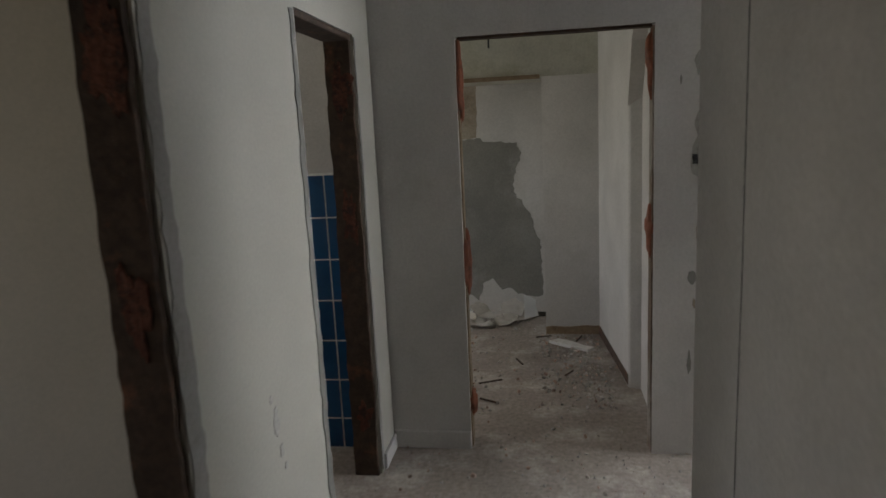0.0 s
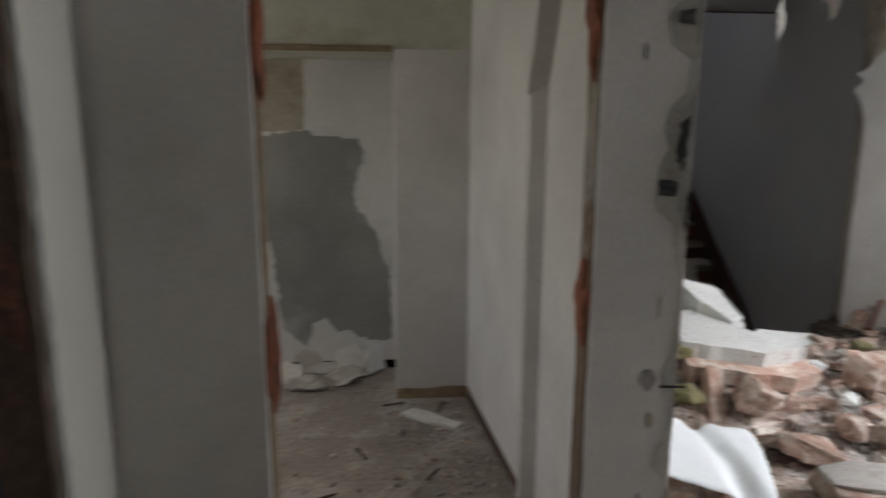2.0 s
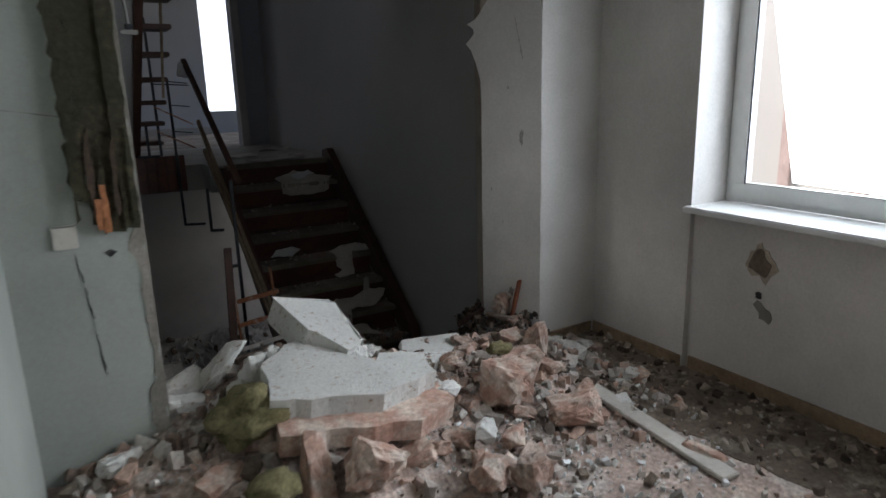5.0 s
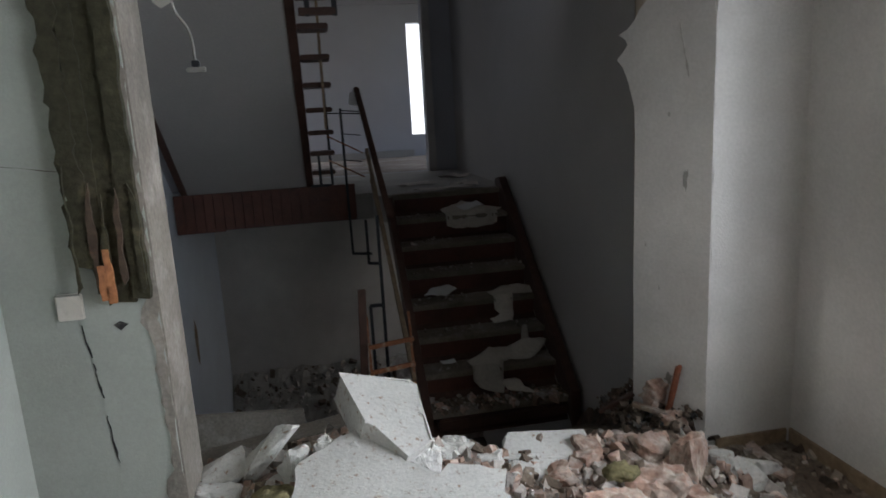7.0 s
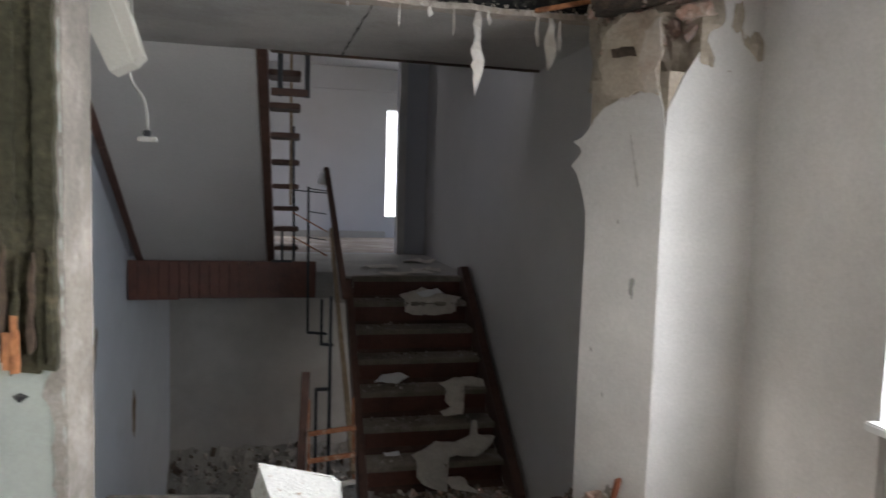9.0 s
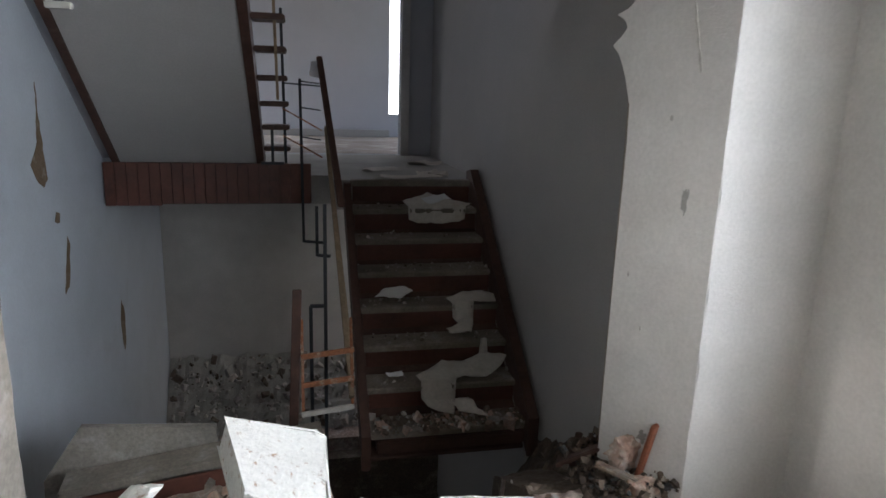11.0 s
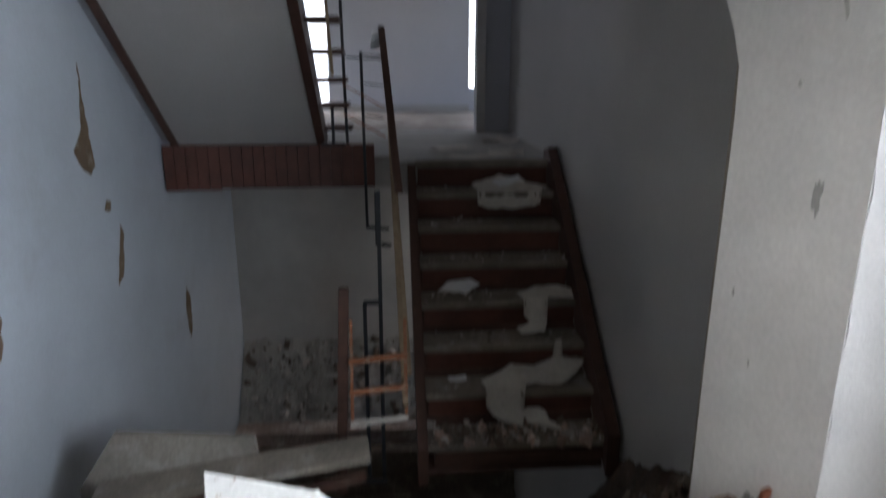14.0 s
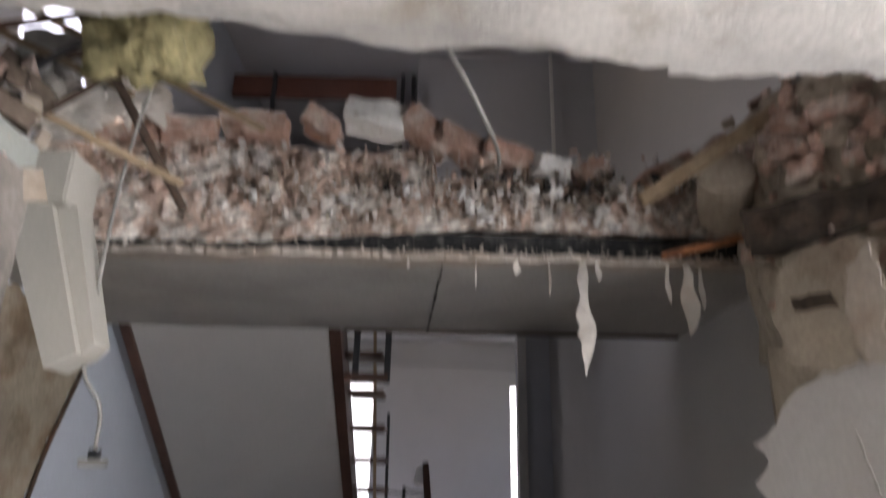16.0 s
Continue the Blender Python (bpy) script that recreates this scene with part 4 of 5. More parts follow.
for z in (1.45, 1.22, 1.66):
    part("bar", beam((2.64, 9.06, z + 0.02), (2.97, 9.0, z - (0.16 if z < 1.6 else 0.0)), 0.012, 0.012, 0.002), RUST if z < 1.6 else STEEL, rail)
for z in (1.82, 1.6, 1.35):
    part("bar", beam((2.79, 9.07, z - 0.12), (2.96, 9.0, z - 0.14), 0.01, 0.01, 0.002), STEEL, rail)
for k, z in enumerate((0.08, -0.105, -0.295)):
    part("rung", beam((2.765, 6.93, z - 0.01), (3.085, 6.95, z + 0.015), 0.02, 0.032, 0.003), PAPER_OLD if k == 2 else RUST, rail, "rusty rung")
for x in (2.775, 3.075):
    part("rung_post", beam((x, 6.95, -0.30), (x, 7.1, 0.25), 0.018, 0.018, 0.003), RUST, rail)
card = link("paper_card", plate("y", 8.985, 8.989, ragged([(2.87, 1.74), (2.97, 1.72), (2.98, 1.86), (2.88, 1.86)], 0.03, 0.006, 5)), PAPER)
tagged(card, "white paper card caught on the stair railing", "paper card")
lean = link("leaning_plank", beam((2.70, 6.95, -0.75), (2.752, 7.0, 0.47), 0.055, 0.025, 0.004, (0, 1, 0)), WOOD_DARK)
tagged(lean, "dark brown plank leaning against the railing", "plank")

upper = thing("upper_staircase", "upper stair flight with white plastered underside and dark stringers", "staircase", (1.85, 8.2, 0.97))
# white plaster in the dull wall grey: the underside's shade is in the colour
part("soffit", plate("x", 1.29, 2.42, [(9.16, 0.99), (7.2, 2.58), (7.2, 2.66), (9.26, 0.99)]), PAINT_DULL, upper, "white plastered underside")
part("stringer", plate("x", 1.24, 1.30, [(9.2, 0.94), (7.15, 2.60), (7.1, 2.92), (9.4, 1.02)]), WOOD_DARK, upper)
part("stringer", plate("x", 2.41, 2.475, [(9.2, 0.94), (7.15, 2.60), (7.1, 2.92), (9.4, 1.02)]), WOOD_DARK, upper)
part("wall_gap_filler", plate("x", 1.152, 1.238, [(9.2, 1.02), (7.2, 2.66), (7.2, 2.72), (9.3, 1.02)]), PAINT_GREY, upper)
for i in range(8):
    z, y = 1.14 + 0.195 * i, 9.16 - 0.24 * i
    part("tread_end", box(2.475, 2.70, y - 0.05, y + 0.22, z - 0.04, z, 0.008), WOOD_DARK, upper, "dark end of a tread")
for x, z0, z1 in ((2.63, 1.0, 2.6),):
    part("baluster", beam((x, 8.3, z0 + 0.55), (x, 7.6, z1 + 0.1), 0.02, 0.02, 0.003), WOOD_PALE, upper)
for x in (2.56, 2.74):
    part("hanger", beam((x, 7.3, 2.30), (x, 7.3, 2.62), 0.035, 0.035, 0.004, (0, 1, 0)), STEEL, upper)
part("hanger_foot", beam((2.50, 7.3, 2.33), (2.75, 7.3, 2.33), 0.04, 0.05, 0.004), WOOD_DARK, upper)
fascia = structure("landing_fascia", box(1.165, 2.87, 9.16, 9.19, 0.63, 0.98), WOOD_DARK, "red-brown boarded front of the landing", "trim")
for i in range(19):
    x = 1.165 + i * 0.09
    part("board", box(x + 0.002, x + 0.088, 9.13, 9.16, 0.62 + (0.0 if i < 5 else 0.02), 0.99, 0.003), WOOD_RED, fascia)


def slope_line(x, y):
    """The line over the edges of the treads."""
    return min(TOPZ, TOPZ - (TOPY - 0.03 - y) * RISE / RUN) + 0.004


def on_tread(i):
    return lambda x, y: TOPZ - RISE * i + 0.004


def draped(outline, turn_up=0.0, seed=0, mat=PAPER, lift=0.0):
    """A torn sheet lying over the treads, bent over their edges and curled at its rim."""
    rim = ragged(outline, 0.05, 0.010, seed)
    cx, cy = sum(p[0] for p in rim) / len(rim), sum(p[1] for p in rim) / len(rim)
    bm = bmesh.new()
    bm.faces.new([bm.verts.new((x, y, 0)) for x, y in rim])
    bmesh.ops.triangulate(bm, faces=bm.faces[:])
    bmesh.ops.subdivide_edges(bm, edges=bm.edges[:], cuts=4, use_grid_fill=True)
    for v in bm.verts:
        x, y = v.co.x, v.co.y
        step = stair_height(x, y + 0.042)
        far = math.hypot(x - cx, y - cy) / 0.3
        fold = 0.022 * noise.noise((x * 7, y * 7, seed)) + 0.012 * noise.noise((x * 17, y * 17, seed))
        v.co.z = max(step + 0.006, 0.5 * step + 0.5 * slope_line(x, y)) + 0.014 + max(0.0, fold) + turn_up * max(0.0, far - 0.4) ** 2 * (0.6 + noise.noise((x * 5, y * 5, seed + 2))) + lift
    bmesh.ops.solidify(bm, geom=bm.faces[:], thickness=0.002)
    ob = link("paper_scrap", bm, mat, smooth=True)
    return tagged(ob, "torn white wallpaper lying over the dusty treads", "paper scrap", "papers on the stairs")


draped([(3.63, 8.67), (3.86, 8.78), (4.22, 8.62), (4.11, 8.54), (3.80, 8.50), (3.68, 8.55)], 0.05, 41, PAPER_OLD)
draped([(3.79, 8.69), (4.01, 8.76), (4.06, 8.67), (3.84, 8.60)], 0.10, 42, PAPER, 0.02)
draped([(3.32, 7.93), (3.42, 8.03), (3.56, 8.05), (3.62, 7.99), (3.51, 7.91)], 0.05, 43, PAPER)
draped([(3.86, 7.90), (4.01, 7.97), (4.25, 7.93), (4.25, 7.83), (4.07, 7.86), (4.05, 7.75), (4.01, 7.66), (3.86, 7.66), (3.83, 7.71), (3.93, 7.76)], 0.03, 44, PAPER_OLD)
draped([(3.55, 7.40), (3.76, 7.53), (3.91, 7.51), (4.09, 7.59), (4.25, 7.52), (4.16, 7.42), (4.05, 7.36), (3.84, 7.37), (3.82, 7.31), (3.78, 7.17), (3.61, 7.25)], 0.04, 45, PAPER_OLD)
draped([(3.78, 7.30), (3.91, 7.31), (4.02, 7.14), (3.82, 7.19)], 0.03, 46, PAPER_OLD)
draped([(3.34, 7.44), (3.46, 7.46), (3.47, 7.42), (3.36, 7.41)], 0.02, 47, PAPER)
for k, (x, y, w, d, cu, tu) in enumerate(((3.75, 9.02, 0.55, 0.20, 0.03, 0.0), (4.0, 9.25, 0.36, 0.25, 0.05, 0.6), (3.55, 9.6, 0.4, 0.3, 0.04, 0.2), (4.1, 10.2, 0.3, 0.3, 0.06, 0.9))):
    scrap("paper_scrap", x, y, w, d, 0, cu, 50 + k, PAPER_OLD, tu, on_tread(0), "torn white wallpaper lying on the landing", "paper scrap", "papers on the landing")


def tread_place(r):
    y = r.uniform(7.12, 8.85)
    return r.uniform(3.22, 4.33), y, stair_height(0, y)


debris("tread_crumbs", 500, tread_place, (0.005, 0.03), [MORTAR, DARK_DIRT_VOID, MORTAR], "plaster crumbs on the treads", 9)
debris("broken_tread_rubble", 260, lambda r: (r.uniform(3.22, 4.35), r.uniform(7.08, 7.3), TOPZ - RISE * 7), (0.012, 0.06), [MORTAR, DARK_DIRT_VOID, BRICK_ISLE], "rubble on the lowest tread", 12)
debris("hall_rubble", 900, lambda r: (lambda f: (r.uniform(1.2, 4.3), 10.72 + 0.55 * f, -2.43 + 0.76 * f))(r.random()), (0.012, 0.09), [MORTAR, MORTAR, PLASTER_PALE, DARK_DIRT_VOID], "rubble on the lower hall floor", 14)

bank = bmesh.new()
bmesh.ops.create_grid(bank, x_segments=70, y_segments=16, size=0.5)
for v in bank.verts:
    x, f = 1.16 + (v.co.x + 0.5) * 3.2, v.co.y + 0.5
    v.co = (x, 10.70 + 0.58 * f, -2.45 + 0.80 * f + 0.05 * noise.noise((x * 6, f * 5, 2)) + 0.03 * noise.noise((x * 19, f * 14, 4)))
tagged(link("rubble_bank", bank, PLASTER_PALE), "bank of grey rubble against the lower hall wall", "rubble", kind="stuff")
# broken lower landing by the left wall
low = thing("broken_landing", "broken piece of a lower stair landing with a red-brown riser", "stair remains", (2.2, 6.5, -0.6))
part("tread", beam((1.58, 6.47, -0.37), (2.88, 6.60, -0.25), 0.20, 0.045, 0.006), TREAD, low, "dusty tread")
part("riser", beam((1.62, 6.385, -0.46), (2.40, 6.45, -0.385), 0.02, 0.11, 0.003), WOOD_RED, low)
part("bearer", beam((1.62, 6.40, -0.62), (2.86, 6.6, -0.40), 0.05, 0.05, 0.006), WOOD_DARK, low)
# white plaster, its shade below the tread put into a dark grey colour
part("underside", plate("y", 6.66, 6.70, [(1.62, -0.15), (2.3, -0.20), (2.4, -1.0), (1.40, -1.1), (1.42, -0.45)]), DARK_PLASTER, low, "white plastered side")
part("side_plaster", plate("y", 6.40, 6.44, ragged([(1.45, -0.62), (1.72, -0.66), (2.35, -0.60), (2.42, -1.1), (1.30, -1.1), (1.28, -0.75)], 0.08, 0.02, 17)), PLASTER_PALE, low, "white plastered side")
part("rail_bar", beam((1.70, 6.36, -0.56), (2.05, 6.38, -0.53), 0.015, 0.03, 0.003), WOOD_ROT, low)
# added wall, coloured dark for the shade below the hall
structure("cellar_partition", wall_mesh("y", 10.27, 10.45, 1.15, 4.42, -3.2, -2.62), DARK_DIRT_VOID, "added wall below the hall floor, dark like the void")

# lamp terminal on the flight's underside and torn spots on the walls
for k, o in enumerate(([(7.70, 1.12), (7.74, 1.05), (7.88, 0.95), (7.95, 1.0), (7.93, 1.15), (7.90, 1.40), (7.90, 1.62), (7.88, 1.45), (7.84, 1.25)], [(8.06, 0.17), (8.10, 0.30), (8.20, 0.56), (8.24, 0.5), (8.2, 0.34), (8.14, 0.2)], [(9.36, -0.70), (9.35, -0.45), (9.41, -0.3), (9.48, -0.42), (9.46, -0.68), (9.40, -0.78)], [(8.0, 0.70), (8.08, 0.68), (8.10, 0.74), (8.04, 0.76)],
                       [(6.6, 0.3), (6.68, 0.25), (6.74, 0.42), (6.70, 0.62), (6.64, 0.55)])):
    edge_patch("torn_wallpaper_spot", "x", 1.15, o, TORN, "torn spot in the wallpaper", 200 + k, 0.012, 0.04, 0.003)
edge_patch("bare_ochre_plaster", "x", 1.15, [(5.07, 2.57), (7.18, 2.57), (7.05, 2.30), (6.78, 1.70), (6.74, 1.25), (6.5, 0.95), (6.2, 0.9), (5.07, 1.2)], OCHRE, "bare ochre plaster where the paper is gone", 206, 0.02, 0.05, 0.004)
tube("wall_cable", [(1.165, 7.16, 2.56), (1.165, 7.02, 2.25), (1.165, 6.80, 1.72), (1.165, 6.76, 1.4)], 0.011, WOOD_ROT, "dark old cable along the torn paper's edge", "cable")
for k, (u, z, w, h) in enumerate(((0.13, 1.22, 0.025, 0.11), (0.20, 0.30, 0.04, 0.05), (0.30, 0.22, 0.02, 0.05), (0.12, 1.72, 0.006, 0.22), (0.22, 1.55, 0.012, 0.02), (0.34, 0.95, 0.008, 0.02), (0.26, 0.75, 0.006, 0.02))):
    b = jamb_skin(ragged([(u, z), (u + w, z - 0.01), (u + w + 0.05, z + h), (u + 0.055, z + h + 0.01)], 0.02, 0.003, 230 + k) if h > 0.2 else blob(u, z + h / 2, w * 0.5, h * 0.5, 230 + k, 26, 0.8))
    b.transform(Matrix.Translation((-0.002, -0.0015, 0)))
    structure("mark", b, PLASTER_PALE if k > 2 else PLASTER, "dark scuff in the paint", "mark")

# ---- the broken floor edge over the stairwell ----
edge = bmesh.new()
bmesh.ops.create_grid(edge, x_segments=150, y_segments=46, size=0.5)
for v in edge.verts:
    u, w = v.co.x + 0.5, v.co.y + 0.5
    x = 1.16 + u * 3.25
    top = 3.08 + 0.06 * noise.noise((x * 1.7, 0, 0)) - (0.14 if 3.0 < x < 4.0 else 0.0)
    if w < 0.6:
        f = w / 0.6
        low_z = 2.622 + 0.068 * min(1.0, max(0.0, (x - 2.3) / 0.8))
        z, y = low_z + f * (top - low_z), 5.86 + 0.10 * f
    else:
        f = (w - 0.6) / 0.4
        z, y = top - 0.03 * f, 5.96 + f * 1.2
    n1 = noise.noise((x * 5, z * 7, y * 3))
    n2 = noise.noise((x * 17, z * 22, y * 11))
    n3 = noise.noise((x * 45, z * 50, y * 31))
    v.co = (x, y + (0.05 * n1 + 0.035 * n2 + 0.015 * n3) * (1 if w < 0.6 else 0.2), z + 0.02 * n1 + 0.02 * n2)
# a black strip paints the shade inside the gap above the slab
structure("slab_gap", box(1.2, 4.4, 5.93, 5.96, 2.60, 2.70), BLACK_DIRT_SHADE, "black strip painted as the shade in the gap under the floor fill", "gap")
RUBBLE_FACE = material("broken_masonry_face", (0.46, 0.34, 0.27), 0.95, (0.72, 0.67, 0.60), 9.0, 0.47, 0.56, 35, 0.35, 0.7, broad=5.0, broad_amount=0.4)
structure("broken_floor_edge", edge, RUBBLE_FACE, "broken edge of the upper floor, brick, mortar and rubble", "rubble")
debris("floor_edge_rubble", 900, lambda r: (r.uniform(1.2, 4.35), 5.88 + abs(r.gauss(0, 0.05)), r.uniform(2.70, 3.05)), (0.008, 0.035), [MORTAR, BRICK_ISLE, BRICK_ISLE, MORTAR, PLASTER_BROWN], "broken pieces in the floor edge", 21)
structure("slab_lip", plate("z", 2.573, 2.602, ragged(ragged([(1.2, 5.855), (4.25, 5.865), (4.25, 5.955), (1.2, 5.955)], 0.15, 0.022, 31), 0.02, 0.008, 32)), BEIGE, "ragged pale plaster lip of the slab", "plaster")
debris("lip_crumbs", 260, lambda r: (r.uniform(1.3, 4.2), 5.86 + r.gauss(0, 0.012), 2.60 + r.gauss(0, 0.012)), (0.004, 0.014), [BEIGE, MORTAR, BEIGE], "crumbs clinging to the slab's edge", 41)
debris("pale_floor_fill", 170, lambda r: (r.gauss(3.15, 0.42), 5.85 + abs(r.gauss(0, 0.02)), r.uniform(2.71, 2.88)), (0.012, 0.036), [BEIGE, BLOCK, MORTAR], "pale mortar pieces in the floor edge", 42)
# a band of darker pieces at about z 2.90
debris("burnt_floor_fill", 80, lambda r: (r.uniform(2.7, 4.1), 5.87 + abs(r.gauss(0, 0.02)), 2.90 + r.gauss(0, 0.03)), (0.012, 0.05), [BLACK_DIRT_SHADE, EARTH_AND_HOLLOW, DARK_DIRT_VOID], "dark pieces of fill in the floor edge", 43)


def brick_mesh(l=0.24, w=0.115, h=0.07, seed=0, wear=0.012):
    """A worn brick with chipped corners, its middle at the origin."""
    rng = random.Random(seed)
    bm = bmesh.new()
    bmesh.ops.create_cube(bm, size=1.0)
    bmesh.ops.subdivide_edges(bm, edges=bm.edges[:], cuts=2, use_grid_fill=True)
    for v in bm.verts:
        edges = sum(abs(c) > 0.49 for c in v.co)
        k = wear * (0.3 + 0.7 * (edges >= 2))
        s = 1 - (0.10 * rng.random() if edges == 3 else 0.03 * rng.random() if edges == 2 else 0)
        v.co = Vector((v.co.x * l * s + rng.uniform(-k, k), v.co.y * w * s + rng.uniform(-k, k), v.co.z * h * s + rng.uniform(-k, k) * 0.6))
    bmesh.ops.bevel(bm, geom=[e for e in bm.edges if len(e.link_faces) == 2 and e.calc_face_angle(0) > 0.9], offset=0.006, segments=1, affect="EDGES")
    bmesh.ops.subdivide_edges(bm, edges=bm.edges[:], cuts=2, use_grid_fill=True)
    for v in bm.verts:
        v.co += v.co.normalized() * (0.005 * noise.noise(v.co * 40 + Vector((seed, 0, 0))) + 0.003 * noise.noise(v.co * 110))
    return bm


def rock_mesh(sx, sy, sz, seed, n=16):
    """An angular broken block, its middle at the origin."""
    rng = random.Random(seed)
    bm = bmesh.new()
    for _ in range(n):
        v = Vector((rng.uniform(-1, 1), rng.uniform(-1, 1), rng.uniform(-1, 1)))
        m = max(abs(c) for c in v)
        v = v / m * rng.uniform(0.82, 1.0)
        bm.verts.new((v.x * sx / 2, v.y * sy / 2, v.z * sz / 2))
    bmesh.ops.convex_hull(bm, input=bm.verts)
    bmesh.ops.delete(bm, geom=[v for v in bm.verts if not v.link_faces], context="VERTS")
    bmesh.ops.subdivide_edges(bm, edges=bm.edges[:], cuts=5, use_grid_fill=True)
    s = max(sx, sy, sz)
    thin = min(sx, sy, sz)
    for v in bm.verts:
        out = v.co.normalized()
        v.co += out * thin * (0.12 * noise.noise(v.co * (6 / s) + Vector((seed, 0, 0))) + 0.07 * noise.noise(v.co * 45 + Vector((0, seed, 0)))) + out * 0.004 * noise.noise(v.co * 130)
    return bm


def lying(name, bm, mat, m, label, category, group="", smooth=False):
    ob = link(name, bm, mat, smooth=smooth)
    ob.matrix_world = m
    return tagged(ob, label, category, group)


rng = random.Random(77)
for k, (x, z, l, ry) in enumerate(((1.75, 3.12, 0.26, 4), (1.98, 3.13, 0.22, -6), (2.25, 3.15, 0.27, 3), (2.52, 3.17, 0.15, 30), (2.74, 3.20, 0.25, 8), (2.95, 3.14, 0.24, 38), (3.10, 3.08, 0.26, 18), (3.30, 3.03, 0.26, 12), (3.45, 2.99, 0.16, 6), (3.62, 2.97, 0.13, -20), (3.92, 2.98, 0.26, -28), (4.1, 3.06, 0.22, -34))):
    lying("broken_brick", brick_mesh(l, 0.13, 0.085 + 0.03 * (k in (4, 5)), k), BLOCK if k in (4, 8) else BRICK, pose(x, 5.96, z, rng.uniform(-14, 14), ry, rng.uniform(-25, 25)), "broken red brick on the edge of the upper floor", "brick", "bricks on the upper floor edge")
for k, (x, z0, z1, w) in enumerate(((3.545, 2.57, 2.15, 0.075), (3.42, 2.58, 2.44, 0.010), (3.15, 2.58, 2.46, 0.008), (3.93, 2.57, 2.31, 0.07), (3.86, 2.57, 2.42, 0.022), (3.60, 2.58, 2.50, 0.03), (2.90, 2.58, 2.53, 0.012), (3.30, 2.58, 2.52, 0.035), (3.98, 2.56, 2.40, 0.03))):
    h = z0 - z1
    st = plate("y", -0.002, 0.003, ragged([(-w * 0.15, z0), (w * 0.15, z0), (w * 0.22, z0 - 0.35 * h), (w * 0.5, z0 - 0.55 * h), (w * 0.35, z0 - 0.75 * h), (-w * 0.1, z1), (-w * 0.3, z0 - 0.8 * h), (-w * 0.45, z0 - 0.5 * h)], 0.03, w * 0.12, 300 + k))
    for v in st.verts:
        v.co.y += 0.03 * noise.noise((v.co.x * 20, v.co.z * 9, k))
    st.transform(Matrix.Translation((x, 5.866, 0)))
    tagged(link("hanging_strip", st, PAPER_OLD), "torn paper strip hanging from the broken slab", "paper strip", "strips under the slab")
crack = structure("slab_joint", plate("z", H - 0.003, H, ragged([(3.03, 5.84), (3.036, 5.84), (2.965, 7.2), (2.957, 7.2)], 0.05, 0.006, 330)), BLACK_DIRT_SHADE, "dark crack across the slab", "crack")
structure("slab_edge_strip", plate("z", H - 0.012, H + 0.0, ragged([(2.5, 7.17), (4.4, 7.17), (4.4, 7.21), (2.5, 7.21)], 0.12, 0.006, 331)), WOOD_ROT, "dark strip along the slab's far edge", "trim")

# broken masonry over the pier, with a flue
over = bmesh.new()
rg = random.Random(5)
for _ in range(240):
    a, side = rg.random(), rg.random()
    chunk(over, 4.33 - 0.21 * side + rg.gauss(0, 0.02), 5.17 + 0.36 * side + (0.3 * rg.random() if side > 0.8 else 0), 2.36 + 0.80 * a, rg.uniform(0.012, 0.05), rg, 0.8, rg.randrange(3))
tagged(link("broken_masonry", over, [BRICK_ISLE, PLASTER_BROWN, BRICK_ISLE]), "broken brick masonry above the pier", "rubble", kind="stuff")
upper_pier = bpy.data.objects["wall_pier_upper"]
for row in range(10):
    for col in range(3):
        if rg.random() < 0.4:
            continue
        u = (col + 0.25 + 0.5 * (row % 2) * 0.6) / 3
        bk = part("brick", brick_mesh(rg.uniform(0.09, 0.14), rg.uniform(0.09, 0.12), rg.uniform(0.055, 0.07), 1500 + row * 3 + col, 0.014), BRICK if rg.random() < 0.6 else PLASTER_BROWN, upper_pier)
        bk.matrix_world = pose(4.335 - 0.21 * u - rg.uniform(-0.03, 0.02), 5.17 + 0.35 * u, 2.46 + row * 0.076, rg.uniform(-14, 14), rg.uniform(-14, 14), 121 + rg.uniform(-18, 18))
for k, (o, push) in enumerate((([(0.02, 2.10), (0.30, 2.12), (0.34, 2.26), (0.31, 2.40), (0.20, 2.46), (0.05, 2.46)], 0.035), ([(0.0, 2.10), (0.08, 2.12), (0.10, 2.36), (0.02, 2.40)], 0.06))):
    slab = jamb_skin(ragged(ragged(o, 0.09, 0.03, 340 + k), 0.025, 0.008, 350 + k))
    slab.transform(Matrix.Translation((-0.87 * push, -0.49 * push, 0)))
    structure("plaster_remains", slab, (PLASTER_BROWN, BEIGE)[k], "beige plaster remaining on the broken pier", "plaster")
# flat dark patch, the slot's shade put into its colour
slot = jamb_skin(ragged([(0.14, 2.27), (0.27, 2.28), (0.28, 2.32), (0.16, 2.315)], 0.03, 0.006, 344))
slot.transform(Matrix.Translation((-0.87 * 0.039, -0.49 * 0.039, 0)))
structure("plaster_slot", slot, EARTH_AND_HOLLOW, "dark patch painted as the shade of a slot in the plaster", "gap")
# dark lump added for the shade of the hollow between bricks and plaster
lying("rotten_beam_end", roughen(box(-0.26, 0.26, -0.06, 0.06, -0.065, 0.065), 8, 0.024, 14.0), EARTH_AND_HOLLOW, pose(4.20, 5.36, 2.58, 0, 0, -48), "dark lump standing in for a shaded hollow in the broken masonry", "beam")
flue = bmesh.new()
bmesh.ops.create_cone(flue, cap_ends=True, segments=28, radius1=0.095, radius2=0.095, depth=0.25)
bmesh.ops.bevel(flue, geom=[e for e in flue.edges if e.calc_face_angle(0) > 1.0], offset=0.012, segments=2, affect="EDGES")
